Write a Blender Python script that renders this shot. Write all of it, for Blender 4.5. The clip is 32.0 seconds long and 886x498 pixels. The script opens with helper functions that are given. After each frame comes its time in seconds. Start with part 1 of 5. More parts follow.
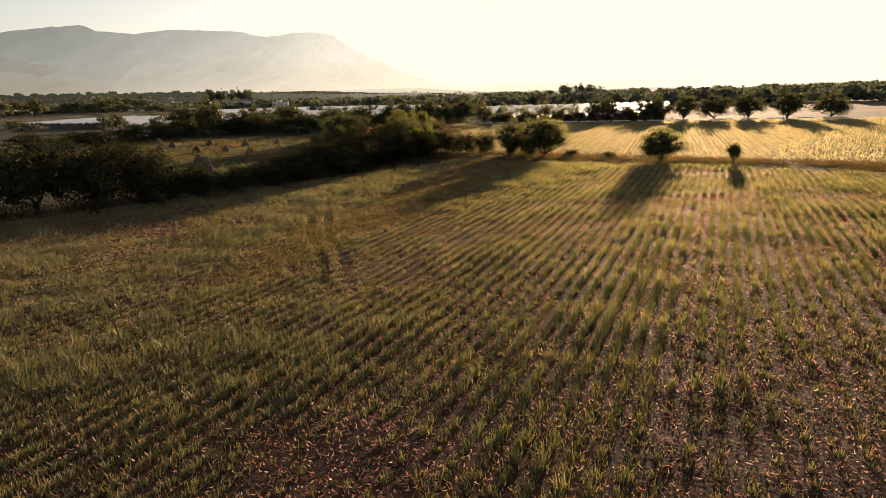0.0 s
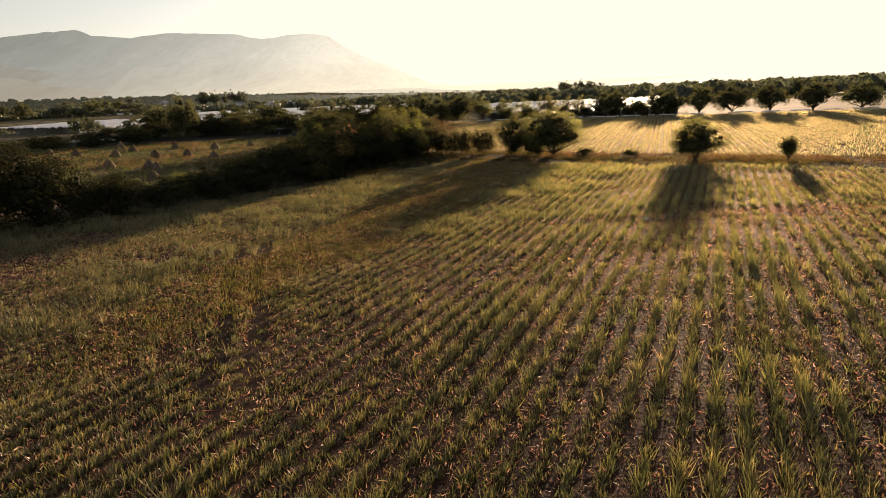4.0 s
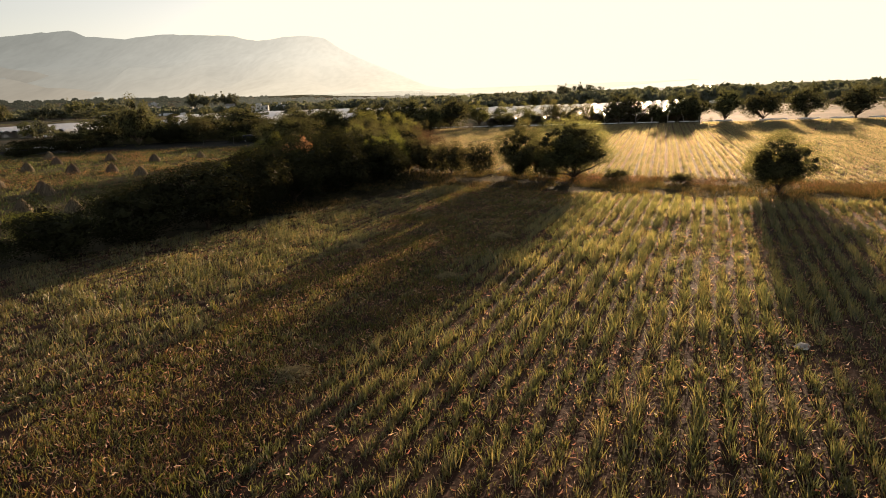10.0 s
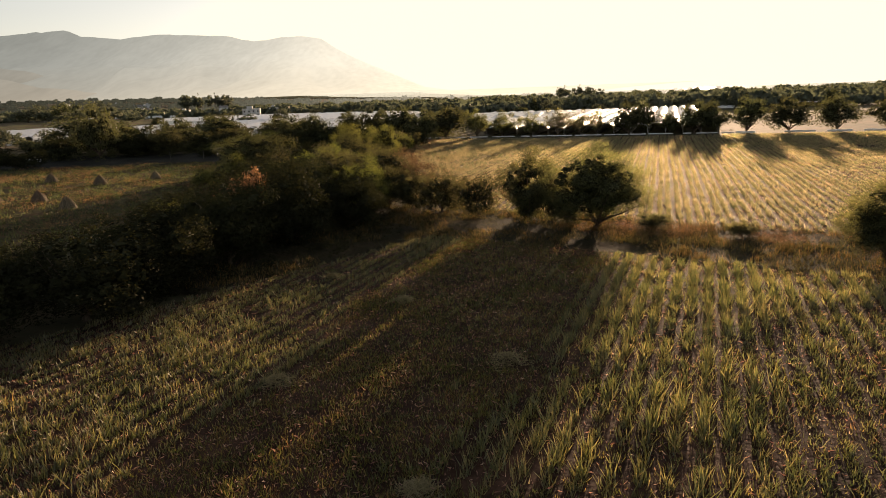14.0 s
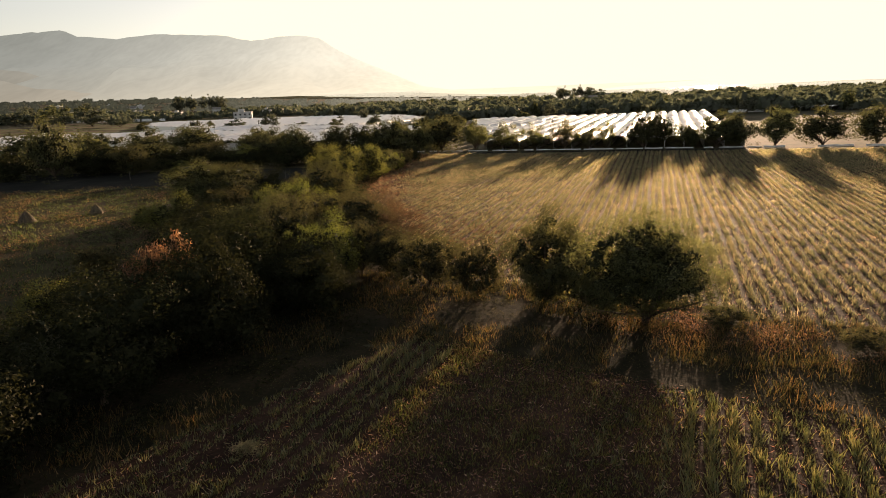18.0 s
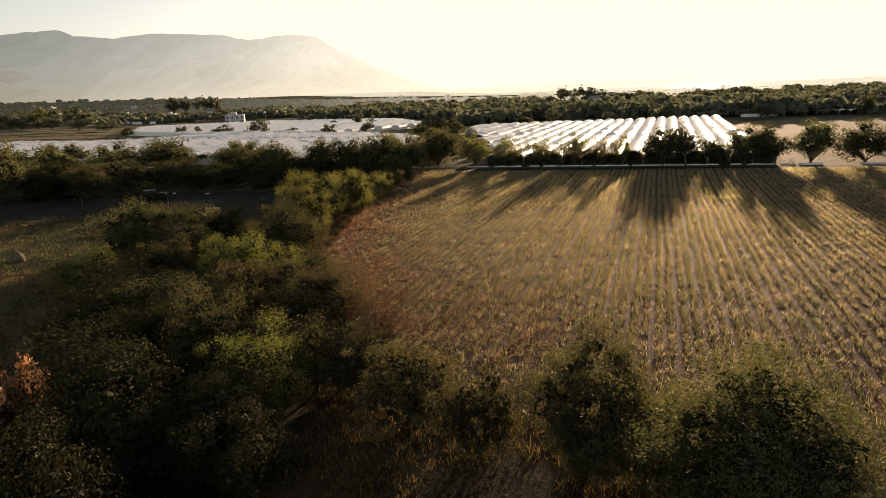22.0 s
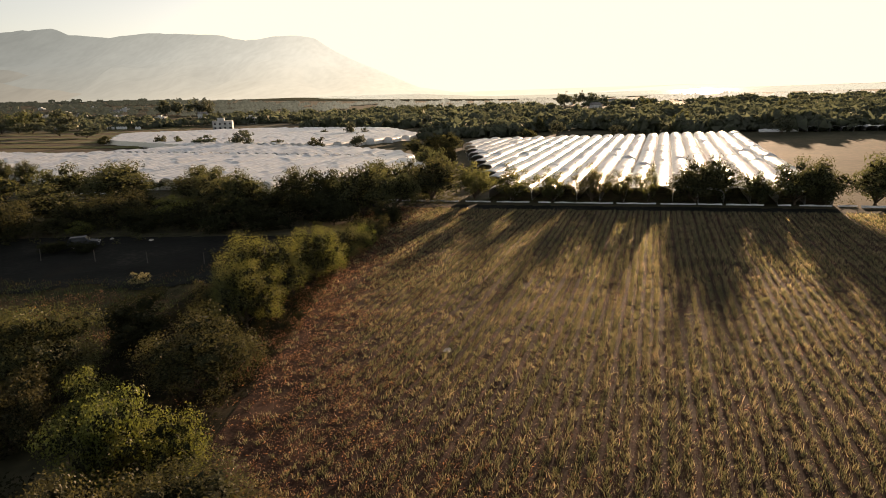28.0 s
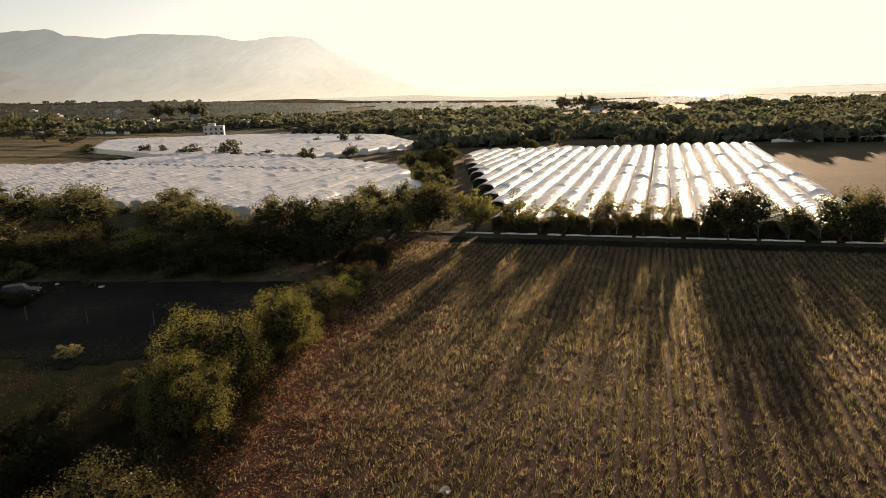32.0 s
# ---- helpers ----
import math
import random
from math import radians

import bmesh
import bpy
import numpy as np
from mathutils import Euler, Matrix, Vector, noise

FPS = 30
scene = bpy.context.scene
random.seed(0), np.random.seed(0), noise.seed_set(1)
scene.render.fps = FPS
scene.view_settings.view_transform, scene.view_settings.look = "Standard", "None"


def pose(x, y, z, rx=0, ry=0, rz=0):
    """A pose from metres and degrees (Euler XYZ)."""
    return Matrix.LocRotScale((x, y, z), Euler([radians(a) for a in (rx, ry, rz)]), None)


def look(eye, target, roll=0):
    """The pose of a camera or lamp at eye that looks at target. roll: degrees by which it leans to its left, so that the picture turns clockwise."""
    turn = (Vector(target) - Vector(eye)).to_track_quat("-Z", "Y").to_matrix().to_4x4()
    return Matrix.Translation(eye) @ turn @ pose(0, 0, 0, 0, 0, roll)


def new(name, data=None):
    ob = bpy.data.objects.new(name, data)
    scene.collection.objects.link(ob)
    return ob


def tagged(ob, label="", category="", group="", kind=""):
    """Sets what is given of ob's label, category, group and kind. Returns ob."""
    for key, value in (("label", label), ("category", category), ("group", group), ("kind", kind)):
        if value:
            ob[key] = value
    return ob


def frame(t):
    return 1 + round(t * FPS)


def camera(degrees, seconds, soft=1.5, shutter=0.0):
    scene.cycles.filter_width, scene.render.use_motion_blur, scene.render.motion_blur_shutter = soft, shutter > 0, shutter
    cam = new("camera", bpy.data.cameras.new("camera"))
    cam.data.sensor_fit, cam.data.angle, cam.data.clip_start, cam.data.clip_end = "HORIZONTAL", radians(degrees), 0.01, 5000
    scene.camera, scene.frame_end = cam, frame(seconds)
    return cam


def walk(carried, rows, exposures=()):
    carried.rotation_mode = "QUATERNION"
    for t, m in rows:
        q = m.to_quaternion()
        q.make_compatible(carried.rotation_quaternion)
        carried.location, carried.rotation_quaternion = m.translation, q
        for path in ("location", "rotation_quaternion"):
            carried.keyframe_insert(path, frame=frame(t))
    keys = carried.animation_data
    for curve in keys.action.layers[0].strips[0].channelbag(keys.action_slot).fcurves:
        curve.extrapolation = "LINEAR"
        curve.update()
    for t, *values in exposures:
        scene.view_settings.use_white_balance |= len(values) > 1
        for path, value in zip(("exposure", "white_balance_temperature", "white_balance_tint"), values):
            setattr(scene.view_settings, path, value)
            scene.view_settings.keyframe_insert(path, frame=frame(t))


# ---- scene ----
# A drone flies forward over a stubble field, over a hedge and over a second field.
cam = camera(67.39, 32.0, soft=0.9)
PATH = [
    (0, (2.967, -2.768, 11.382), (-0.809, 94.478, -11.616), -1.716),
    (1, (3.141, 1.777, 10.946), (-0.704, 99.010, -12.097), -2.092),
    (2, (3.297, 6.279, 10.551), (-0.580, 103.508, -12.503), -2.345),
    (3, (3.442, 10.713, 10.193), (-0.435, 107.946, -12.843), -2.497),
    (4, (3.579, 15.071, 9.879), (-0.266, 112.316, -13.115), -2.569),
    (5, (3.711, 19.360, 9.620), (-0.075, 116.622, -13.312), -2.580),
    (6, (3.841, 23.594, 9.433), (0.135, 120.876, -13.425), -2.546),
    (7, (3.972, 27.790, 9.333), (0.360, 125.094, -13.445), -2.485),
    (8, (4.104, 31.969, 9.331), (0.597, 129.296, -13.368), -2.409),
    (9, (4.239, 36.149, 9.434), (0.840, 133.496, -13.192), -2.331),
    (10, (4.376, 40.344, 9.644), (1.084, 137.709, -12.919), -2.258),
    (11, (4.515, 44.566, 9.960), (1.326, 141.946, -12.556), -2.199),
    (12, (4.657, 48.820, 10.371), (1.560, 146.210, -12.114), -2.158),
    (13, (4.799, 53.108, 10.867), (1.784, 150.504, -11.607), -2.138),
    (14, (4.942, 57.426, 11.430), (1.995, 154.822, -11.050), -2.138),
    (15, (5.083, 61.765, 12.044), (2.191, 159.156, -10.461), -2.157),
    (16, (5.222, 66.112, 12.690), (2.371, 163.495, -9.855), -2.193),
    (17, (5.356, 70.452, 13.351), (2.536, 167.824, -9.246), -2.240),
    (18, (5.484, 74.769, 14.011), (2.687, 172.128, -8.645), -2.292),
    (19, (5.605, 79.045, 14.659), (2.825, 176.391, -8.058), -2.344),
    (20, (5.716, 83.264, 15.288), (2.953, 180.597, -7.487), -2.387),
    (21, (5.817, 87.414, 15.895), (3.073, 184.735, -6.929), -2.416),
    (22, (5.906, 91.482, 16.484), (3.190, 188.796, -6.374), -2.425),
    (23, (5.983, 95.462, 17.063), (3.305, 192.774, -5.812), -2.408),
    (24, (6.046, 99.355, 17.645), (3.422, 196.670, -5.224), -2.364),
    (25, (6.095, 103.166, 18.245), (3.542, 200.489, -4.596), -2.291),
    (26, (6.132, 106.905, 18.879), (3.666, 204.242, -3.912), -2.194),
    (27, (6.155, 110.590, 19.559), (3.793, 207.945, -3.165), -2.080),
    (28, (6.166, 114.245, 20.291), (3.920, 211.621, -2.358), -1.961),
    (29, (6.168, 117.898, 21.067), (4.040, 215.293, -1.510), -1.855),
    (30, (6.162, 121.578, 21.861), (4.144, 218.987, -0.666), -1.789),
    (31, (6.151, 125.319, 22.619), (4.218, 222.730, 0.095), -1.794),
    (32, (6.140, 129.149, 23.254), (4.245, 226.543, 0.654), -1.912),
]
walk(cam, [(t, look(eye, target, roll)) for t, eye, target, roll in PATH], exposures=[(0, 1.25, 7400, 15), (32, 1.25, 7400, 15)])

# ---------------------------------------------------------------- light
SUN_AZ, SUN_EL = 20.0, 6.3
world = bpy.data.worlds.new("sky")
scene.world = world
world.use_nodes = True
wn = world.node_tree.nodes
sky = wn.new("ShaderNodeTexSky")
sky.sky_type, sky.sun_disc = "NISHITA", False
sky.sun_elevation, sky.sun_rotation = radians(SUN_EL), radians(SUN_AZ)
sky.air_density, sky.dust_density, sky.ozone_density, sky.altitude = 1.0, 4.0, 1.5, 1500.0
SKY = 0.06
pale = wn.new("ShaderNodeHueSaturation")
pale.inputs["Saturation"].default_value = 0.45
pale.inputs["Value"].default_value = 1.6
dusty = wn.new("ShaderNodeMix")
dusty.data_type, dusty.blend_type = "RGBA", "DARKEN"
dusty.inputs[0].default_value = 1.0
HAZE = 0.525 / SKY
dusty.inputs["B"].default_value = (HAZE * 0.96, HAZE * 0.935, HAZE * 0.77, 1)
wn["Background"].inputs["Strength"].default_value = SKY
world.node_tree.links.new(sky.outputs[0], pale.inputs["Color"])
world.node_tree.links.new(pale.outputs["Color"], dusty.inputs["A"])
world.node_tree.links.new(dusty.outputs["Result"], wn["Background"].inputs["Color"])
lamp = bpy.data.lights.new("sun", "SUN")
lamp.energy, lamp.angle, lamp.color = 5.0, radians(0.6), (1.0, 0.74, 0.52)
sun = new("sun", lamp)
sa, se = radians(SUN_AZ), radians(SUN_EL)
to_sun = Vector((math.sin(sa) * math.cos(se), math.cos(sa) * math.cos(se), math.sin(se)))
sun.matrix_world = look(to_sun * 50, (0, 0, 0))

# ---------------------------------------------------------------- materials


def ramp(nt, stops):
    r = nt.nodes.new("ShaderNodeValToRGB")
    el = r.color_ramp.elements
    while len(el) < len(stops):
        el.new(0.5)
    for e, (p, c) in zip(el, stops):
        e.position, e.color = p, (*c, 1)
    return r


def blank(name):
    m = bpy.data.materials.new(name)
    m.use_nodes = True
    m.node_tree.nodes.clear()
    out = m.node_tree.nodes.new("ShaderNodeOutputMaterial")
    return m, m.node_tree, out


def leafy(name, stops, through_part=0.45, gloss=0.03, rough=0.5, spread=0.5, gain=(1.6, 1.55, 1.1), forward=0.0):
    """Leaves and blades: each one its own tint, letting part of the light through, some of it (forward) nearly straight on."""
    m, nt, out = blank(name)
    n, l = nt.nodes, nt.links
    geo, info = n.new("ShaderNodeNewGeometry"), n.new("ShaderNodeObjectInfo")
    noi = n.new("ShaderNodeTexNoise")
    noi.inputs["Scale"].default_value = 0.35
    noi.inputs["Detail"].default_value = 4
    l.new(geo.outputs["Position"], noi.inputs["Vector"])
    mix = n.new("ShaderNodeMath")
    mix.operation = "MULTIPLY_ADD"
    l.new(geo.outputs["Random Per Island"], mix.inputs[0])
    mix.inputs[1].default_value = spread
    sub = n.new("ShaderNodeMath")
    sub.operation = "MULTIPLY_ADD"
    l.new(noi.outputs["Fac"], sub.inputs[0])
    sub.inputs[1].default_value = 1.0 - 0.5 * spread
    sub.inputs[2].default_value = -0.22
    l.new(sub.outputs[0], mix.inputs[2])
    r = ramp(nt, stops)
    l.new(mix.outputs[0], r.inputs["Fac"])
    hsv = n.new("ShaderNodeHueSaturation")
    val = n.new("ShaderNodeMapRange")
    val.inputs["To Min"].default_value, val.inputs["To Max"].default_value = 0.8, 1.25
    l.new(info.outputs["Random"], val.inputs["Value"])
    l.new(val.outputs[0], hsv.inputs["Value"])
    hue = n.new("ShaderNodeMapRange")
    hue.inputs["To Min"].default_value, hue.inputs["To Max"].default_value = 0.485, 0.515
    l.new(info.outputs["Random"], hue.inputs["Value"])
    l.new(hue.outputs[0], hsv.inputs["Hue"])
    l.new(r.outputs["Color"], hsv.inputs["Color"])
    dif, tra, glo = n.new("ShaderNodeBsdfDiffuse"), n.new("ShaderNodeBsdfTranslucent"), n.new("ShaderNodeBsdfGlossy")
    glo.inputs["Roughness"].default_value = rough
    glo.inputs["Color"].default_value = (0.9, 0.85, 0.75, 1)
    a, b = n.new("ShaderNodeMixShader"), n.new("ShaderNodeMixShader")
    a.inputs[0].default_value, b.inputs[0].default_value = through_part, gloss
    glow = n.new("ShaderNodeMix")
    glow.data_type, glow.blend_type = "RGBA", "MULTIPLY"
    glow.inputs[0].default_value = 1.0
    glow.inputs["B"].default_value = (*gain, 1)
    l.new(hsv.outputs["Color"], glow.inputs["A"])
    l.new(hsv.outputs["Color"], dif.inputs["Color"])
    l.new(glow.outputs["Result"], tra.inputs["Color"])
    l.new(dif.outputs[0], a.inputs[1])
    if forward:
        on, share = n.new("ShaderNodeBsdfRefraction"), n.new("ShaderNodeMixShader")
        on.inputs["IOR"].default_value, on.inputs["Roughness"].default_value = 1.45, 1.0
        share.inputs[0].default_value = forward
        l.new(glow.outputs["Result"], on.inputs["Color"])
        l.new(tra.outputs[0], share.inputs[1])
        l.new(on.outputs[0], share.inputs[2])
        l.new(share.outputs[0], a.inputs[2])
    else:
        l.new(tra.outputs[0], a.inputs[2])
    l.new(a.outputs[0], b.inputs[1])
    l.new(glo.outputs[0], b.inputs[2])
    l.new(b.outputs[0], out.inputs["Surface"])
    return m


def solid(name, stops, scale=1.0, rough=0.85, bump=0.3, fine=8.0, spec=0.3, metal=0.0, stretch=(1, 1, 1), sheen=0.0):
    """A surface with patches at one scale and grain at a finer one."""
    m, nt, out = blank(name)
    n, l = nt.nodes, nt.links
    geo = n.new("ShaderNodeTexCoord")
    mp = n.new("ShaderNodeMapping")
    mp.inputs["Scale"].default_value = stretch
    l.new(geo.outputs["Object"], mp.inputs["Vector"])
    big, small = n.new("ShaderNodeTexNoise"), n.new("ShaderNodeTexNoise")
    big.inputs["Scale"].default_value, small.inputs["Scale"].default_value = scale, scale * fine
    big.inputs["Detail"].default_value, small.inputs["Detail"].default_value = 5, 4
    for t in (big, small):
        l.new(mp.outputs[0], t.inputs["Vector"])
    mx = n.new("ShaderNodeMath")
    mx.operation = "MULTIPLY_ADD"
    l.new(small.outputs["Fac"], mx.inputs[0])
    mx.inputs[1].default_value = 0.6
    hf = n.new("ShaderNodeMath")
    hf.operation = "MULTIPLY_ADD"
    l.new(big.outputs["Fac"], hf.inputs[0])
    hf.inputs[1].default_value, hf.inputs[2].default_value = 1.0, -0.3
    l.new(hf.outputs[0], mx.inputs[2])
    r = ramp(nt, stops)
    l.new(mx.outputs[0], r.inputs["Fac"])
    p = n.new("ShaderNodeBsdfPrincipled")
    l.new(r.outputs["Color"], p.inputs["Base Color"])
    p.inputs["Roughness"].default_value, p.inputs["Metallic"].default_value = rough, metal
    p.inputs["Specular IOR Level"].default_value = spec
    p.inputs["Sheen Weight"].default_value = sheen
    bp = n.new("ShaderNodeBump")
    bp.inputs["Strength"].default_value = bump
    bp.inputs["Distance"].default_value = 0.05
    l.new(small.outputs["Fac"], bp.inputs["Height"])
    l.new(bp.outputs[0], p.inputs["Normal"])
    l.new(p.outputs[0], out.inputs["Surface"])
    return m


SOIL = solid("field_soil", [(0.25, (0.016, 0.0095, 0.0065)), (0.5, (0.037, 0.02, 0.0135)), (0.75, (0.085, 0.046, 0.031))], 0.35, 0.9, 1.0, 14, 0.07)
MEADOW = solid("meadow_soil", [(0.25, (0.024, 0.025, 0.011)), (0.5, (0.05, 0.043, 0.019)), (0.75, (0.1, 0.06, 0.031))], 0.25, 0.95, 0.6, 14, 0.05)
MARGIN = solid("margin_soil", [(0.25, (0.012, 0.012, 0.007)), (0.5, (0.026, 0.022, 0.012)), (0.75, (0.05, 0.036, 0.021))], 0.4, 0.95, 0.6, 14, 0.05)
# Dark soil, darkened further: the lot's shade is put into its colour.
DIRT = solid("shade_dark_dirt", [(0.25, (0.008, 0.008, 0.0075)), (0.55, (0.014, 0.015, 0.0125)), (0.8, (0.036, 0.033, 0.027))], 0.12, 0.95, 0.5, 12, 0.04)
GROUND = solid("dry_ground", [(0.25, (0.026, 0.029, 0.016)), (0.5, (0.065, 0.06, 0.035)), (0.78, (0.13, 0.1, 0.064))], 0.03, 0.95, 0.6, 18, 0.05)
TILLED = solid("tilled_soil", [(0.32, (0.022, 0.018, 0.01)), (0.5, (0.10, 0.065, 0.032)), (0.68, (0.12, 0.12, 0.035))], 0.035, 0.95, 0.4, 7, 0.1, stretch=(0.12, 1.6, 1))
STRIPS = solid("young_crop", [(0.3, (0.06, 0.075, 0.02)), (0.7, (0.16, 0.15, 0.05))], 0.1, 0.9, 0.6, 12, 0.1)
BARK = solid("bark", [(0.3, (0.03, 0.022, 0.015)), (0.7, (0.12, 0.09, 0.065))], 2.0, 0.95, 0.8, 6, 0.2, stretch=(1, 1, 0.25))
STONE = solid("pale_stone", [(0.3, (0.25, 0.23, 0.2)), (0.7, (0.55, 0.52, 0.47))], 3.0, 0.8, 0.4, 6)
WALL = solid("white_render", [(0.3, (0.4, 0.39, 0.37)), (0.7, (0.66, 0.65, 0.63))], 0.4, 0.8, 0.15, 9)
ROOFM = solid("grey_roof", [(0.3, (0.12, 0.11, 0.1)), (0.7, (0.3, 0.28, 0.26))], 0.6, 0.8, 0.3, 9)
POSTM = solid("grey_wood", [(0.3, (0.05, 0.045, 0.036)), (0.7, (0.13, 0.12, 0.1))], 4.0, 0.85, 0.5, 6, stretch=(1, 1, 0.2))
STEEL = solid("galvanised_steel", [(0.3, (0.35, 0.35, 0.35)), (0.7, (0.6, 0.6, 0.6))], 3.0, 0.45, 0.1, 6, 0.5, 0.8)
SHEETM = solid("white_plastic_sheet", [(0.3, (0.5, 0.5, 0.5)), (0.7, (0.85, 0.85, 0.83))], 0.8, 0.3, 0.5, 6, 0.5)
GLASSD = solid("dark_window", [(0.3, (0.015, 0.017, 0.02)), (0.7, (0.03, 0.035, 0.04))], 1.0, 0.15, 0.0, 4, 0.5)
PAINTW = solid("car_paint", [(0.3, (0.03, 0.032, 0.036)), (0.7, (0.05, 0.052, 0.058))], 2.0, 0.55, 0.0, 4, 0.3)
RUBBER = solid("rubber", [(0.3, (0.02, 0.02, 0.02)), (0.7, (0.04, 0.04, 0.04))], 5.0, 0.8, 0.2, 6)

CROP = leafy("crop_blades", [(0.05, (0.02, 0.027, 0.009)), (0.4, (0.054, 0.062, 0.022)), (0.72, (0.125, 0.104, 0.046)), (0.95, (0.25, 0.175, 0.115))], 0.6, 0.1, 0.55, 0.6, gain=(2.75, 2.5, 1.85), forward=0.3)
CROPDRY = leafy("dry_maize_blades", [(0.05, (0.03, 0.038, 0.017)), (0.3, (0.066, 0.069, 0.034)), (0.6, (0.128, 0.106, 0.064)), (0.9, (0.27, 0.195, 0.15))], 0.6, 0.06, 0.6, 0.7, gain=(2.3, 2.2, 1.8), forward=0.3)
LITTER = leafy("dry_litter", [(0.05, (0.1, 0.05, 0.035)), (0.45, (0.24, 0.12, 0.082)), (0.75, (0.35, 0.225, 0.16)), (0.95, (0.52, 0.41, 0.32))], 0.5, 0.05, 0.5, 0.8, gain=(2.2, 1.95, 1.7), forward=0.3)
GRASSDRY = leafy("dry_grass", [(0.05, (0.03, 0.034, 0.012)), (0.4, (0.075, 0.06, 0.024)), (0.7, (0.17, 0.09, 0.04)), (0.95, (0.27, 0.17, 0.085))], 0.5, 0.03, 0.4, 0.6)
GRASSGREEN = leafy("meadow_grass", [(0.05, (0.03, 0.044, 0.014)), (0.4, (0.08, 0.09, 0.026)), (0.65, (0.17, 0.13, 0.05)), (0.9, (0.26, 0.12, 0.06))], 0.55, 0.03, 0.45, 0.5, gain=(2.0, 1.9, 1.2))
MEADOWG = leafy("meadow_growth", [(0.05, (0.026, 0.04, 0.015)), (0.45, (0.055, 0.07, 0.028)), (0.7, (0.105, 0.08, 0.036)), (0.92, (0.2, 0.085, 0.05))], 0.55, 0.03, 0.5, 0.45, gain=(2.5, 2.4, 1.6), forward=0.2)
STRAW = leafy("stook_straw", [(0.1, (0.045, 0.034, 0.022)), (0.5, (0.1, 0.076, 0.05)), (0.9, (0.2, 0.155, 0.1))], 0.12, 0.03, 0.5, 0.8)
LEAF_OLIVE = leafy("leaves_olive", [(0.1, (0.038, 0.043, 0.018)), (0.5, (0.074, 0.076, 0.031)), (0.9, (0.125, 0.113, 0.047))], 0.42, 0.02, 0.5, 0.2, gain=(2.1, 1.95, 1.5), forward=0.35)
LEAF_GOLD = leafy("leaves_golden", [(0.1, (0.048, 0.055, 0.018)), (0.5, (0.1, 0.102, 0.03)), (0.9, (0.17, 0.155, 0.045))], 0.5, 0.025, 0.5, 0.2, gain=(2.1, 2.0, 1.4), forward=0.25)
# Dark green taken nearly black: the tone of shaded foliage is in the colour.
LEAF_SHADE_DARK = leafy("leaves_shade_dark", [(0.1, (0.013, 0.015, 0.0075)), (0.5, (0.024, 0.027, 0.011)), (0.9, (0.046, 0.045, 0.018))], 0.3, 0.008, 0.6, 0.2, gain=(1.6, 1.5, 1.2))
LEAF_LIME = leafy("leaves_yellow_green", [(0.1, (0.05, 0.064, 0.017)), (0.5, (0.108, 0.118, 0.032)), (0.9, (0.185, 0.168, 0.05))], 0.5, 0.025, 0.5, 0.2, gain=(2.2, 2.1, 1.4), forward=0.25)
LEAF_PALE = leafy("pale_straw_leaves", [(0.1, (0.16, 0.14, 0.08)), (0.5, (0.3, 0.26, 0.16)), (0.9, (0.45, 0.4, 0.27))], 0.5, 0.02, 0.5, 0.5)
LEAF_TWIG = leafy("dry_twig_leaves", [(0.1, (0.03, 0.022, 0.014)), (0.5, (0.065, 0.046, 0.027)), (0.9, (0.12, 0.082, 0.045))], 0.45, 0.015, 0.5, 0.4, gain=(2.2, 1.9, 1.5))
LEAF_BROWN = leafy("leaves_brown", [(0.1, (0.032, 0.035, 0.017)), (0.5, (0.064, 0.063, 0.029)), (0.9, (0.115, 0.1, 0.046))], 0.46, 0.015, 0.55, 0.2, gain=(2.2, 2.0, 1.5), forward=0.35)
# Core of the crowns: shade put into the leaf colour, dense to block light.
INNER = solid("inner_shade_foliage", [(0.3, (0.018, 0.02, 0.01)), (0.7, (0.04, 0.042, 0.019))], 2.0, 0.95, 0.3, 6, 0.1)
# Far leaves greyed and paled: some of the haze is put into their colour.
LEAF_FAR = leafy("leaves_far_hazed", [(0.1, (0.04, 0.048, 0.032)), (0.5, (0.07, 0.078, 0.053)), (0.9, (0.11, 0.112, 0.08))], 0.42, 0.03, 0.5, 0.35, gain=(2.0, 1.95, 1.6))
LEAF_BELT = leafy("leaves_belt", [(0.1, (0.034, 0.04, 0.02)), (0.5, (0.066, 0.071, 0.034)), (0.9, (0.115, 0.11, 0.052))], 0.48, 0.02, 0.55, 0.2, gain=(2.2, 2.05, 1.5))
LEAF_RED = leafy("leaves_rust", [(0.1, (0.05, 0.03, 0.018)), (0.5, (0.12, 0.066, 0.036)), (0.9, (0.22, 0.132, 0.07))], 0.6, 0.04, 0.45, 0.6, gain=(2.3, 1.9, 1.5))


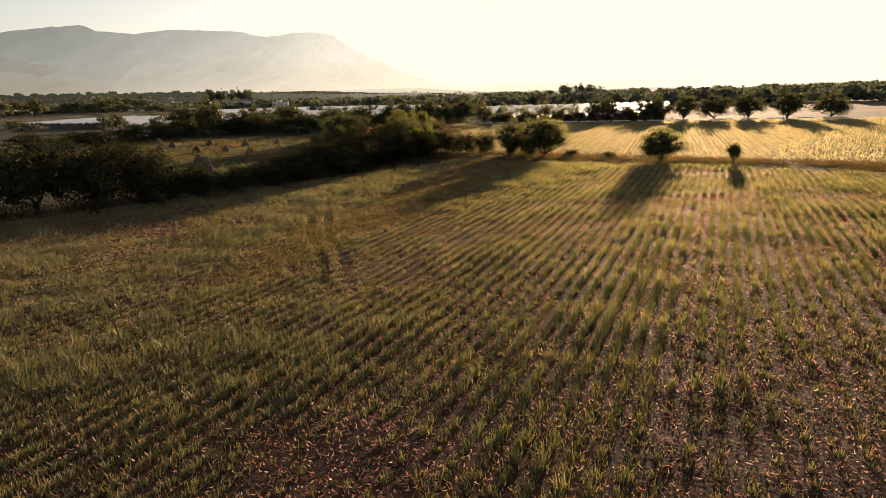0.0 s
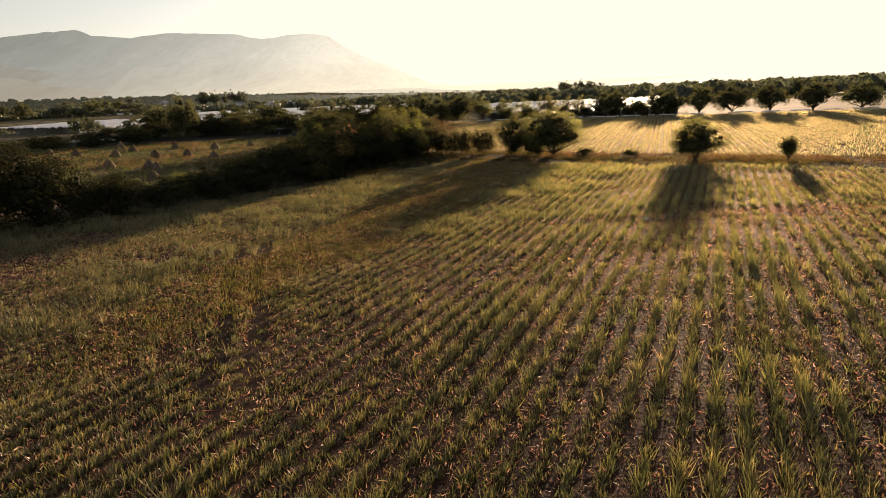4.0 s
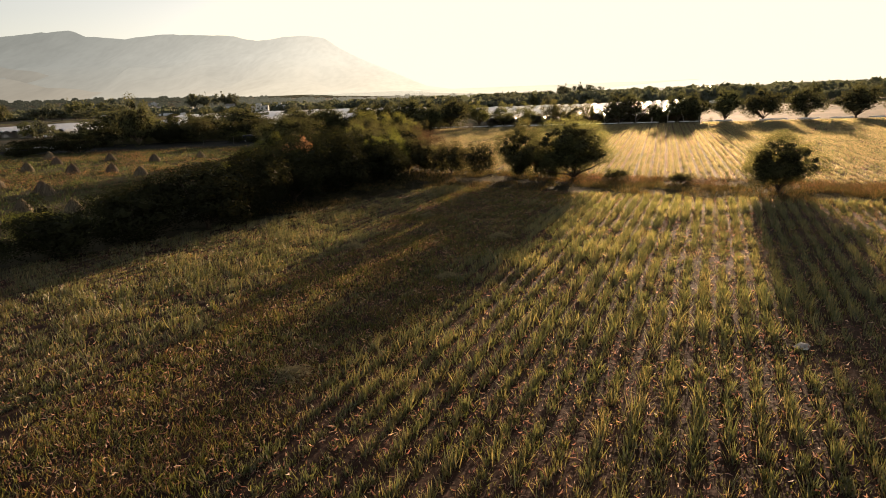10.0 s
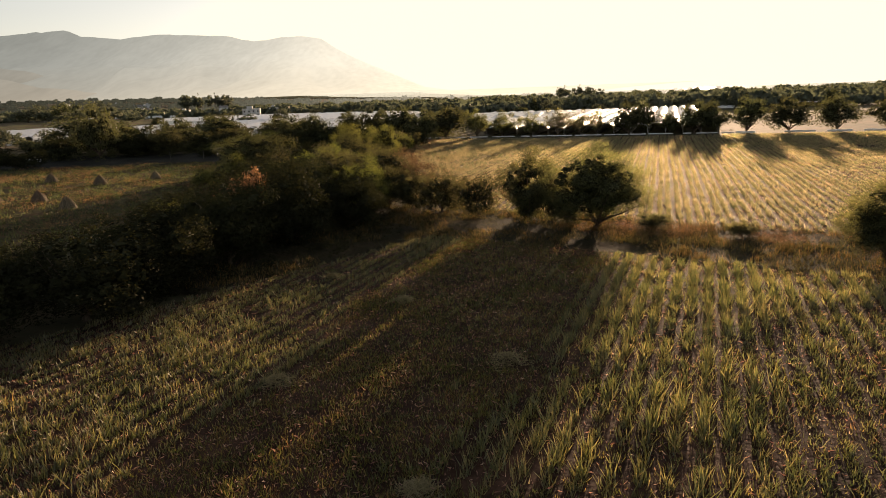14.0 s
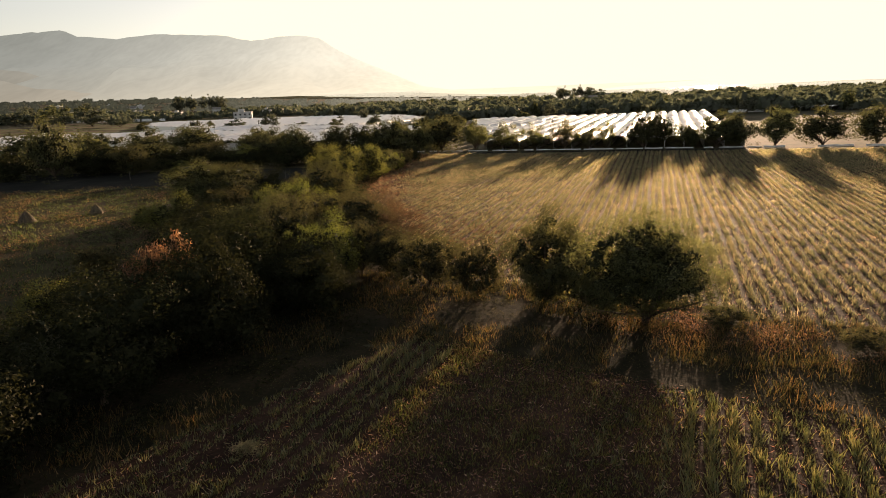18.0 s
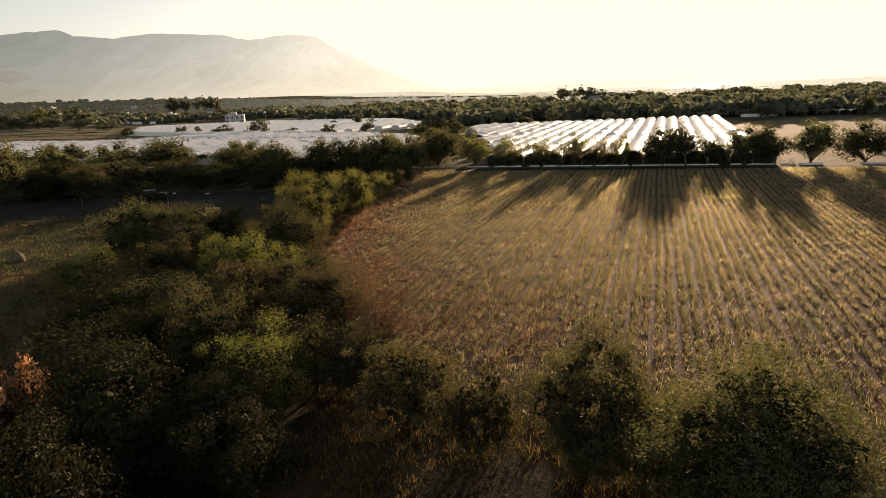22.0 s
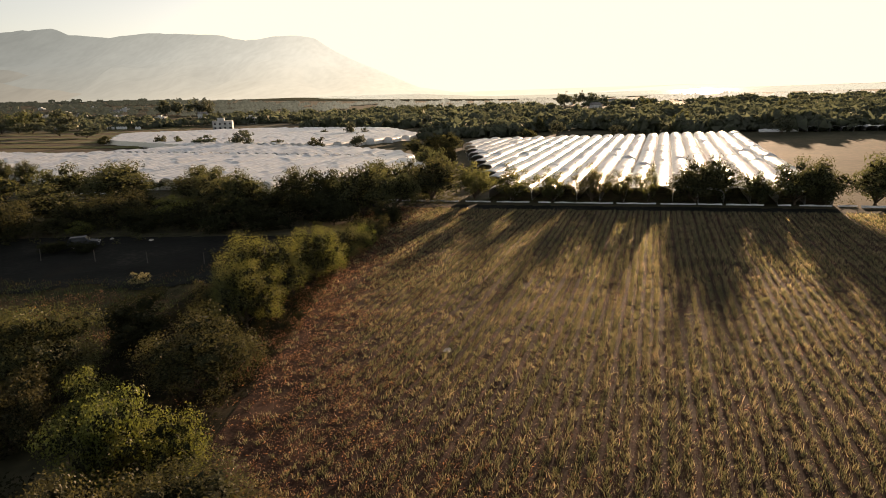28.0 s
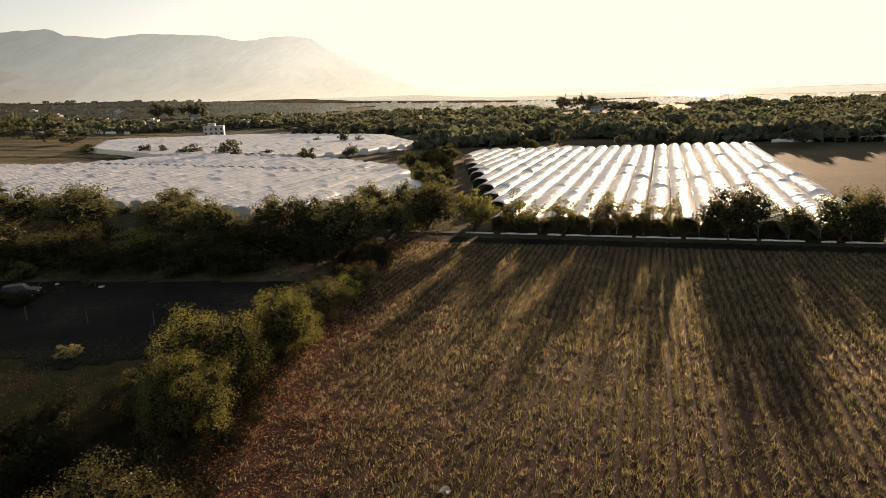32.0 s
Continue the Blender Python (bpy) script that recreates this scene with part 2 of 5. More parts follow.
def film_material():
    m, nt, out = blank("tunnel_film")
    n, l = nt.nodes, nt.links
    tc, noi = n.new("ShaderNodeTexCoord"), n.new("ShaderNodeTexNoise")
    noi.inputs["Scale"].default_value, noi.inputs["Detail"].default_value = 0.6, 6
    l.new(tc.outputs["Object"], noi.inputs["Vector"])
    r = ramp(nt, [(0.3, (0.75, 0.74, 0.72)), (0.55, (0.9, 0.9, 0.88)), (0.8, (0.95, 0.95, 0.93))])
    l.new(noi.outputs["Fac"], r.inputs["Fac"])
    dif, tra, glo = n.new("ShaderNodeBsdfDiffuse"), n.new("ShaderNodeBsdfTranslucent"), n.new("ShaderNodeBsdfGlossy")
    glo.inputs["Roughness"].default_value = 0.35
    for bs in (dif, tra):
        l.new(r.outputs["Color"], bs.inputs["Color"])
    a, b, c = (n.new("ShaderNodeMixShader") for k in range(3))
    clear = n.new("ShaderNodeBsdfTransparent")
    c.inputs[0].default_value = 0.03
    fr = n.new("ShaderNodeFresnel")
    fr.inputs["IOR"].default_value = 1.6
    a.inputs[0].default_value = 0.25
    l.new(fr.outputs[0], b.inputs[0])
    l.new(dif.outputs[0], a.inputs[1])
    l.new(tra.outputs[0], a.inputs[2])
    l.new(a.outputs[0], c.inputs[1])
    l.new(clear.outputs[0], c.inputs[2])
    l.new(c.outputs[0], b.inputs[1])
    l.new(glo.outputs[0], b.inputs[2])
    l.new(b.outputs[0], out.inputs["Surface"])
    return m


FILM = film_material()


def backdrop_material(name, shade=(1, 1, 1)):
    """The far range in dusty air: a glowing backdrop, haze painted into its emission, paler towards the low sun."""
    m, nt, out = blank(name)
    n, l = nt.nodes, nt.links
    tc, sep = n.new("ShaderNodeTexCoord"), n.new("ShaderNodeSeparateXYZ")
    l.new(tc.outputs["Object"], sep.inputs[0])
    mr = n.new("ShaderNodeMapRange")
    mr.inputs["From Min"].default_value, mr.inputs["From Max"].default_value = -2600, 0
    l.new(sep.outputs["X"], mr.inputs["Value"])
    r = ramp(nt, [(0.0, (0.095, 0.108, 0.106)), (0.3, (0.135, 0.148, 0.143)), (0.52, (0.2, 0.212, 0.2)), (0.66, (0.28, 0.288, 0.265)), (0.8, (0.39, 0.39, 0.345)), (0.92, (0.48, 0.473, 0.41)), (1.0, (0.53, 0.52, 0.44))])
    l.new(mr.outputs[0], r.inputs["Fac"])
    noi, fine = n.new("ShaderNodeTexNoise"), n.new("ShaderNodeTexNoise")
    mp = n.new("ShaderNodeMapping")
    mp.inputs["Rotation"].default_value = (0, radians(-38), radians(12))
    mp.inputs["Scale"].default_value = (1.6, 0.35, 0.8)
    l.new(tc.outputs["Object"], mp.inputs["Vector"])
    noi.inputs["Scale"].default_value, noi.inputs["Detail"].default_value = 0.0035, 6
    fine.inputs["Scale"].default_value, fine.inputs["Detail"].default_value = 0.03, 8
    for t in (noi, fine):
        l.new(mp.outputs[0], t.inputs["Vector"])
    both = n.new("ShaderNodeMath")
    both.operation = "MULTIPLY_ADD"
    l.new(fine.outputs["Fac"], both.inputs[0])
    both.inputs[1].default_value = 0.7
    l.new(noi.outputs["Fac"], both.inputs[2])
    v = n.new("ShaderNodeMapRange")
    v.inputs["From Min"].default_value, v.inputs["From Max"].default_value = 0.5, 1.0
    v.inputs["To Min"].default_value, v.inputs["To Max"].default_value = 0.86, 1.05
    l.new(both.outputs[0], v.inputs["Value"])
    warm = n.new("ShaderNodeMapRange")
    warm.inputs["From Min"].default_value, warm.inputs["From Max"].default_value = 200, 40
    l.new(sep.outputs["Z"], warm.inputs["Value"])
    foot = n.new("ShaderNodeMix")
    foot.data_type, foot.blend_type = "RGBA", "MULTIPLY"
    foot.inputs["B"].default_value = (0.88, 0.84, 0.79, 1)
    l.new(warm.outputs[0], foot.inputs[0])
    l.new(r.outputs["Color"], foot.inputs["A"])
    mul = n.new("ShaderNodeVectorMath")
    mul.operation = "SCALE"
    l.new(foot.outputs["Result"], mul.inputs[0])
    l.new(v.outputs[0], mul.inputs["Scale"])
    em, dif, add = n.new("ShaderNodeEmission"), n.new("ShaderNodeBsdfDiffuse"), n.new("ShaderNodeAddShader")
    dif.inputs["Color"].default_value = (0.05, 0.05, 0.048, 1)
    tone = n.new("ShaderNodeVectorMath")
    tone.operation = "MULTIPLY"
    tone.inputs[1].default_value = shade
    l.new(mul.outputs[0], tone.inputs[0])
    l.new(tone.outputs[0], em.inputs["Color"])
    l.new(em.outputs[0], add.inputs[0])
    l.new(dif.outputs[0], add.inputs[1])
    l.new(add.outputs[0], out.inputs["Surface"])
    return m


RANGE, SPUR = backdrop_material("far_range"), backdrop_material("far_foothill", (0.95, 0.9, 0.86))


def hazy_wood_material():
    """Woods over a kilometre off in the dusty air: a glowing backdrop, haze painted into its emission, paler towards
    the low sun.
    """
    m, nt, out = blank("far_hazy_wood")
    n, l = nt.nodes, nt.links
    tc, sep = n.new("ShaderNodeTexCoord"), n.new("ShaderNodeSeparateXYZ")
    l.new(tc.outputs["Object"], sep.inputs[0])
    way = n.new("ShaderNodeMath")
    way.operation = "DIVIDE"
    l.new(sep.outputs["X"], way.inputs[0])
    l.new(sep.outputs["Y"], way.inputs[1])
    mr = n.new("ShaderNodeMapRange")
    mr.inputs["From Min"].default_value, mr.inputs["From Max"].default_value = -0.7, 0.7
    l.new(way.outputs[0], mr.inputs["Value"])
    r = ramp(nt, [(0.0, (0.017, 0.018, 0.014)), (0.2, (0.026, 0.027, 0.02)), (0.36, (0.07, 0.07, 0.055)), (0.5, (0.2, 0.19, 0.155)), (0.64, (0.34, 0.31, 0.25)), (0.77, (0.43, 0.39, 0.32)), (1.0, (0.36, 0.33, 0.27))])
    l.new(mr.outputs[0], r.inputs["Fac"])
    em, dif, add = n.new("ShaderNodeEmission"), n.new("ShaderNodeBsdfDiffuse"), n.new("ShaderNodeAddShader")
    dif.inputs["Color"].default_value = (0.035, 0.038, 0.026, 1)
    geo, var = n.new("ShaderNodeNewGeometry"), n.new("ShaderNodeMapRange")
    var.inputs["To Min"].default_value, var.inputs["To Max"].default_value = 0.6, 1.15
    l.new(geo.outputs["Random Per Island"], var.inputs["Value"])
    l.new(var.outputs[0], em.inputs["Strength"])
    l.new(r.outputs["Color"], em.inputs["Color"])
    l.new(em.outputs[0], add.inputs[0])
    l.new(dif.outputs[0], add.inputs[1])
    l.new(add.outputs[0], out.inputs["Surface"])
    return m


HAZY = hazy_wood_material()

# ---------------------------------------------------------------- mesh helpers


def mesh_of(name, verts, faces, mat, smooth=False):
    """A mesh from arrays: verts (n, 3), faces (m, 3 or 4)."""
    verts, faces = np.asarray(verts, np.float32).reshape(-1, 3), np.asarray(faces, np.int32)
    me = bpy.data.meshes.new(name)
    k = faces.shape[1]
    me.vertices.add(len(verts))
    me.vertices.foreach_set("co", verts.ravel())
    me.loops.add(faces.size)
    me.loops.foreach_set("vertex_index", faces.ravel())
    me.polygons.add(len(faces))
    me.polygons.foreach_set("loop_start", np.arange(0, faces.size, k, dtype=np.int32))
    if smooth:
        me.polygons.foreach_set("use_smooth", np.ones(len(faces), bool))
    me.materials.append(mat)
    me.update(calc_edges=True)
    return me


def bm_mesh(name, bm, mat, smooth=False):
    me = bpy.data.meshes.new(name)
    bmesh.ops.recalc_face_normals(bm, faces=bm.faces)
    bm.to_mesh(me)
    bm.free()
    me.materials.append(mat)
    if smooth:
        for p in me.polygons:
            p.use_smooth = True
    return me


def part(name, me, parent, label=""):
    ob = new(name, me)
    ob.parent = parent
    return tagged(ob, label)


def box(bm, x0, y0, z0, x1, y1, z1, bevel=0.0):
    r = bmesh.ops.create_cube(bm, size=1.0)
    vs = r["verts"]
    bmesh.ops.scale(bm, vec=(x1 - x0, y1 - y0, z1 - z0), verts=vs)
    bmesh.ops.translate(bm, vec=((x0 + x1) / 2, (y0 + y1) / 2, (z0 + z1) / 2), verts=vs)
    if bevel:
        es = list({e for v in vs for e in v.link_edges})
        bmesh.ops.bevel(bm, geom=es, offset=bevel, segments=2, affect="EDGES", profile=0.5)


def tubes(paths, sides=6):
    """Tapered tubes: paths of (points (n, 3), radii (n)). Returns verts and quads."""
    V, F, base = [], [], 0
    ang = np.arange(sides) * 2 * np.pi / sides
    for pts, rad in paths:
        pts, rad = np.asarray(pts, float), np.asarray(rad, float)
        d = np.gradient(pts, axis=0)
        d /= np.linalg.norm(d, axis=1)[:, None] + 1e-9
        ref = np.where(np.abs(d[:, 2:3]) > 0.9, [[1.0, 0, 0]], [[0, 0, 1.0]])
        a = np.cross(d, ref)
        a /= np.linalg.norm(a, axis=1)[:, None] + 1e-9
        b = np.cross(d, a)
        ring = pts[:, None] + rad[:, None, None] * (np.cos(ang)[None, :, None] * a[:, None] + np.sin(ang)[None, :, None] * b[:, None])
        n = len(pts)
        V.append(ring.reshape(-1, 3))
        i = np.arange(n - 1)[:, None] * sides + np.arange(sides)[None]
        j = np.arange(n - 1)[:, None] * sides + (np.arange(sides)[None] + 1) % sides
        F.append(np.stack([i, j, j + sides, i + sides], -1).reshape(-1, 4) + base)
        base += n * sides
    return np.concatenate(V), np.concatenate(F)


def ground_z(x, y):
    """Flat valley floor that climbs gently to the foot of the range."""
    d = np.maximum(0.0, -0.5 * np.asarray(x, float) + 0.86 * np.asarray(y, float) - 620.0)
    w = np.clip(d / 900.0, 0, 1)
    left = np.clip((250.0 - np.asarray(x, float)) / 900.0, 0, 1)
    return 0.020 * d * w * w * (3 - 2 * w) * left


def flakes(pos, length, width, rng, tilt=0.35):
    """Loose leaves lying about at pos (n, 3). Returns verts and quads."""
    n = len(pos)
    az = rng.uniform(0, 2 * np.pi, n)
    t = rng.normal(0, tilt, n)
    ln, w = length * rng.uniform(0.5, 1.5, n) / 2, width * rng.uniform(0.5, 1.5, n) / 2
    u = np.stack([np.cos(az) * np.cos(t), np.sin(az) * np.cos(t), np.sin(t)], -1) * ln[:, None]
    r = rng.normal(0, tilt, n)
    v = np.stack([-np.sin(az) * np.cos(r), np.cos(az) * np.cos(r), np.sin(r)], -1) * w[:, None]
    V = np.stack([pos - u, pos - 0.2 * u + v, pos + u, pos - 0.2 * u - v], 1)
    V[:, :, 2] = np.maximum(V[:, :, 2], pos[:, None, 2] - 0.01)
    F = np.arange(n * 4, dtype=np.int32).reshape(-1, 4)
    return V.reshape(-1, 3), F


def lattice_noise(x, y, scale, seed=0):
    """Smooth noise 0..1 from a hashed lattice."""
    x, y = np.asarray(x) / scale + seed * 17.3, np.asarray(y) / scale - seed * 9.1
    xi, yi = np.floor(x).astype(int), np.floor(y).astype(int)
    fx, fy = x - xi, y - yi
    fx, fy = fx * fx * (3 - 2 * fx), fy * fy * (3 - 2 * fy)

    def hsh(a, b):
        q = np.sin(a * 127.1 + b * 311.7 + seed * 74.7) * 43758.5453
        return q - np.floor(q)

    return (hsh(xi, yi) * (1 - fx) + hsh(xi + 1, yi) * fx) * (1 - fy) + (hsh(xi, yi + 1) * (1 - fx) + hsh(xi + 1, yi + 1) * fx) * fy


# ---------------------------------------------------------------- the lie of the land
def in_front(x, y):
    return (y < 113.5 - 0.6 * x) & (y < 109 + 1.17 * x) & (y > -30) & (x < 150)


def in_back(x, y):
    return (y > 127.5 - 0.6 * x) & (x > -8.5 + 0.025 * (y - 180)) & (y > 140 - 1.6 * (x + 4)) & (y < 234.5 - 0.26 * x) & (x < 185)


def in_strip(x, y):
    verge = (x > -16) & (x < 3) & (y > 96) & (y < 158) & ~in_front(x, y) & ~in_back(x, y)
    return verge | ((y >= 113.0 - 0.6 * x) & (y <= 128.5 - 0.6 * x) & (x > -2) & (x < 185))


def in_meadow(x, y):
    return (x > -125) & (y < 191) & (y > 112 + 1.17 * (x + 6)) & (y > 85) & (x < -22)


def in_verge(x, y):
    return (x > -23) & (y > 157) & (x < -8.7 + 0.025 * (y - 180)) & (y < 234) & ~((x < -11) & (y > 186))


def in_lot(x, y):
    return (x > -110) & (x < -12) & (y > 184 + 5 * lattice_noise(x, y, 7.0, 91)) & (y < 214 + 0.1 * (-30 - x))


def axis_steps(lo, hi, step, far, grow=1.35):
    mid = list(np.arange(lo, hi + step, step))
    out, s, p = [], step, mid[-1]
    while p < far:
        s *= grow
        p += s
        out.append(min(p, far))
    neg, s, p = [], step, lo
    while p > -far:
        s *= grow
        p -= s
        neg.append(max(p, -far))
    return np.array(neg[::-1] + mid + out)


def grid_mesh(name, xs, ys, fz, mat, keep=None):
    X, Y = np.meshgrid(xs, ys)
    V = np.stack([X, Y, fz(X, Y)], -1).reshape(-1, 3)
    nx, ny = len(xs), len(ys)
    i = (np.arange(ny - 1)[:, None] * nx + np.arange(nx - 1)[None])
    F = np.stack([i, i + 1, i + 1 + nx, i + nx], -1).reshape(-1, 4)
    if keep is not None:
        c = V[F].mean(1)
        F = F[keep(c[:, 0], c[:, 1])]
        used = np.unique(F)
        back = np.zeros(len(V), np.int32)
        back[used] = np.arange(len(used))
        V, F = V[used], back[F]
    return mesh_of(name, V, F, mat, True)


ground = new("ground", grid_mesh("ground", axis_steps(-160, 160, 8, 4900), axis_steps(-60, 500, 8, 4900), ground_z, GROUND))
tagged(ground, "dry valley ground with thin grass and dust", "ground", kind="structure")


def field_sheet(name, x0, x1, y0, y1, step, mat, keep, label, lift=0.03, relief=0.06, furrow=None):
    def fz(x, y):
        z = lift + relief * (lattice_noise(x, y, 1.3, 3) - 0.3) + relief * (lattice_noise(x, y, 6.0, 5) - 0.3)
        if furrow:
            z = z + 0.05 * np.cos((x * math.cos(furrow) - y * math.sin(furrow)) * 2 * np.pi / 0.85)
        return z
    ob = new(name, grid_mesh(name, np.arange(x0, x1 + step, step), np.arange(y0, y1 + step, step), fz, mat, keep))
    return tagged(ob, label, "field", kind="structure")


ROW_F, ROW_B = radians(20.4), radians(16.5)
field_sheet("field_front", -110, 110, -30, 135, 0.8, SOIL, in_front, "reddish brown stubble field soil with dry litter")
field_sheet("field_back", -14, 186, 10, 240, 0.8, SOIL, in_back, "brown soil of a dry maize field in rows")
field_sheet("meadow", -130, -10, 84, 196, 1.5, MEADOW, in_meadow, "rough green and rust meadow with straw stooks", lift=0.02, relief=0.05)
field_sheet("dirt_lot", -112, -10, 182, 226, 1.0, DIRT, in_lot, "bare grey dirt lot behind the hedge, darkened as in shade", lift=0.09, relief=0.08)
field_sheet("field_margin", -17, 130, 34, 160, 0.7, MARGIN, in_strip, "weedy dark margin between the two fields", relief=0.1)
field_sheet("hedge_verge", -24, -1, 156, 236, 1.0, MARGIN, in_verge, "dark weedy ground under the hedge", lift=0.05, relief=0.08)
field_sheet("tilled_field", -360, -125, 380, 700, 6.0, TILLED, lambda x, y: (y > 352 - 0.3 * (x + 130)) & (y < 780 + 0.35 * (x + 100)) & (x < -130 - 0.28 * (y - 400)), "tilled brown and yellow field strips", lift=0.12, relief=0.2)


def in_tilled(x, y):
    return (y > 360 - 0.3 * (x + 130)) & (y < 770 + 0.35 * (x + 100)) & (x < -134 - 0.28 * (y - 400))


field_sheet("crop_strips", -360, -130, 376, 700, 3.0, STRIPS, lambda x, y: in_tilled(x, y) & (np.mod(y + 0.42 * x + 9 * lattice_noise(x, y, 60, 33), 37) < 12), "yellow-green strips of young crop on tilled land", lift=0.3, relief=0.25)



def water_material():
    m, nt, out = blank("lake_water")
    n, l = nt.nodes, nt.links
    tc, noi, bp = n.new("ShaderNodeTexCoord"), n.new("ShaderNodeTexNoise"), n.new("ShaderNodeBump")
    noi.inputs["Scale"].default_value, noi.inputs["Detail"].default_value = 0.15, 5
    l.new(tc.outputs["Object"], noi.inputs["Vector"])
    bp.inputs["Strength"].default_value, bp.inputs["Distance"].default_value = 0.25, 0.4
    l.new(noi.outputs["Fac"], bp.inputs["Height"])
    p = n.new("ShaderNodeBsdfPrincipled")
    p.inputs["Base Color"].default_value = (0.05, 0.07, 0.07, 1)
    p.inputs["Roughness"].default_value, p.inputs["IOR"].default_value = 0.12, 1.33
    l.new(bp.outputs[0], p.inputs["Normal"])
    l.new(p.outputs[0], out.inputs["Surface"])
    return m


lake = new("water", grid_mesh("water", np.arange(-900, 4801, 100), np.arange(1500, 4851, 50), lambda x, y: ground_z(x, y) + 0.4 + 0 * x, water_material(),
                              lambda x, y: (y > 2050 - 1.1 * np.minimum(x + 250, 0) - 0.5 * np.maximum(x, 0)) & (np.hypot(x, y) < 4850)))
tagged(lake, "distant lake shining under the low sun", "lake", kind="structure")

# the range beyond the valley
STATIONS = [(-4600, 300), (-3400, 380), (-2600, 360), (-2198, 395), (-1945, 403), (-1880, 372), (-1674, 349), (-1490, 367), (-1310, 356), (-1117, 340),
            (-1004, 312), (-869, 327), (-758, 331), (-662, 312), (-597, 265), (-489, 209), (-326, 136), (-162, 64), (100, 20), (700, 8)]


def range_z(x, y):
    sx, sz = zip(*STATIONS)
    ridge = np.interp(x, sx, sz)
    t = np.clip((y - 1900) / 1600.0, 0, 1)
    s = t ** 1.7
    gully = (lattice_noise(x + 0.25 * y, y * 0.25, 130, 2) - 0.5) * 120 + (lattice_noise(x, y * 0.5, 55, 4) - 0.5) * 45
    z = 30 + (ridge - 30) * s + gully * np.clip(ridge / 400, 0, 1) * t * (1 - t) * 2.4
    z += 8 * (lattice_noise(x, y, 40, 9) - 0.5) * t * np.clip(ridge / 300, 0, 1)
    back = np.clip((y - 3500) / 600.0, 0, 1)
    return np.maximum(z * (1 - back) - 5, -5)


def spur_z(stations, y0, depth, seed):
    sx, sz = zip(*stations)

    def fz(x, y):
        t = 1 - np.abs(y - y0) / depth
        return np.maximum(np.interp(x, sx, sz) * np.clip(t, 0, 1) ** 0.8 + 14 * (lattice_noise(x, y, 90, seed) - 0.5) + 5 * (lattice_noise(x, y, 25, seed) - 0.5), -2)
    return fz


for st, y0, seed in (([(-3600, 330), (-2300, 250), (-1950, 215), (-1700, 165), (-1500, 115), (-1250, 70), (-1000, 48), (-700, 20)], 2750, 3),
                     ([(-3000, 220), (-1800, 150), (-1550, 120), (-1380, 82), (-1150, 55), (-900, 30), (-600, 8)], 2350, 6)):
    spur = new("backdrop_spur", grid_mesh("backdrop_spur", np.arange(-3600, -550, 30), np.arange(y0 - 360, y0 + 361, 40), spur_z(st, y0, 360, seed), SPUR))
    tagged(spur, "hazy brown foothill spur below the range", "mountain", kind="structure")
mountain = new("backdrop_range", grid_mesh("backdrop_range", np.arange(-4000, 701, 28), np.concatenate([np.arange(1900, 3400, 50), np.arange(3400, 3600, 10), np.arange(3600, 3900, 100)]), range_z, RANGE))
tagged(mountain, "hazy grey mountain range with flat-topped ridge", "mountain", kind="structure")

# ---------------------------------------------------------------- crops


def row_points(keep, x0, x1, y0, y1, angle, gap, step, rng, jitter=0.06, pair=0.0):
    """Plant places in rows that run at angle from +y towards +x."""
    c, s = math.cos(angle), math.sin(angle)
    R = math.hypot(x1 - x0, y1 - y0)
    cx, cy = (x0 + x1) / 2, (y0 + y1) / 2
    a = np.arange(-R / 2, R / 2, gap)
    a = a + pair * np.where(np.arange(len(a)) % 2, -1, 1)
    b = np.arange(-R / 2, R / 2, step)
    A, B = np.meshgrid(a, b)
    A = A + rng.normal(0, jitter, A.shape) + 0.25 * (lattice_noise(A * 0, B, 14.0, 8) - 0.5)
    B = B + rng.uniform(-step / 2, step / 2, B.shape)
    x, y = (cx + A * c + B * s).ravel(), (cy - A * s + B * c).ravel()
    ok = (x > x0) & (x < x1) & (y > y0) & (y < y1) & keep(x, y)
    return np.stack([x[ok], y[ok]], -1)


def in_sight(x, y, y0):
    return np.abs(x - 4) < 14 + 0.74 * (y - y0)


def rut(x, y):
    """Two wheel ruts that curve through the front field."""
    mid = -6.6 - 0.275 * (y - 42.0) + 0.25 * np.sin((y - 38.0) * 0.35)
    d = np.abs(np.abs(x - mid) - 0.78)
    return (d < 0.4) & (y > 36) & (y < 60)


def lanes(x, y):
    """Metres across and along the low light, which also runs along the rows."""
    c, s = math.cos(radians(SUN_AZ)), math.sin(radians(SUN_AZ))
    return x * c - y * s, x * s + y * c


def fallow(x, y):
    """The strip left untilled below the trees: 1 inside, 0 in the crop, ragged at its rim."""
    a, b = lanes(x, y)
    a = a + 2.2 * (lattice_noise(x, y, 5.0, 55) - 0.5) + 0.8 * (lattice_noise(x, y, 1.6, 56) - 0.5)
    left = np.interp(b, [28, 40, 58, 75, 112], [-27.5, -28.5, -30.5, -32.0, -34.5])
    right = np.interp(b, [28, 40, 58, 112], [-22.5, -22.0, -21.2, -20.8])
    inside = np.clip((a - left) / 1.2, 0, 1) * np.clip((right - a) / 1.2, 0, 1)
    return inside * np.clip((b - 26) / 10.0, 0, 1)


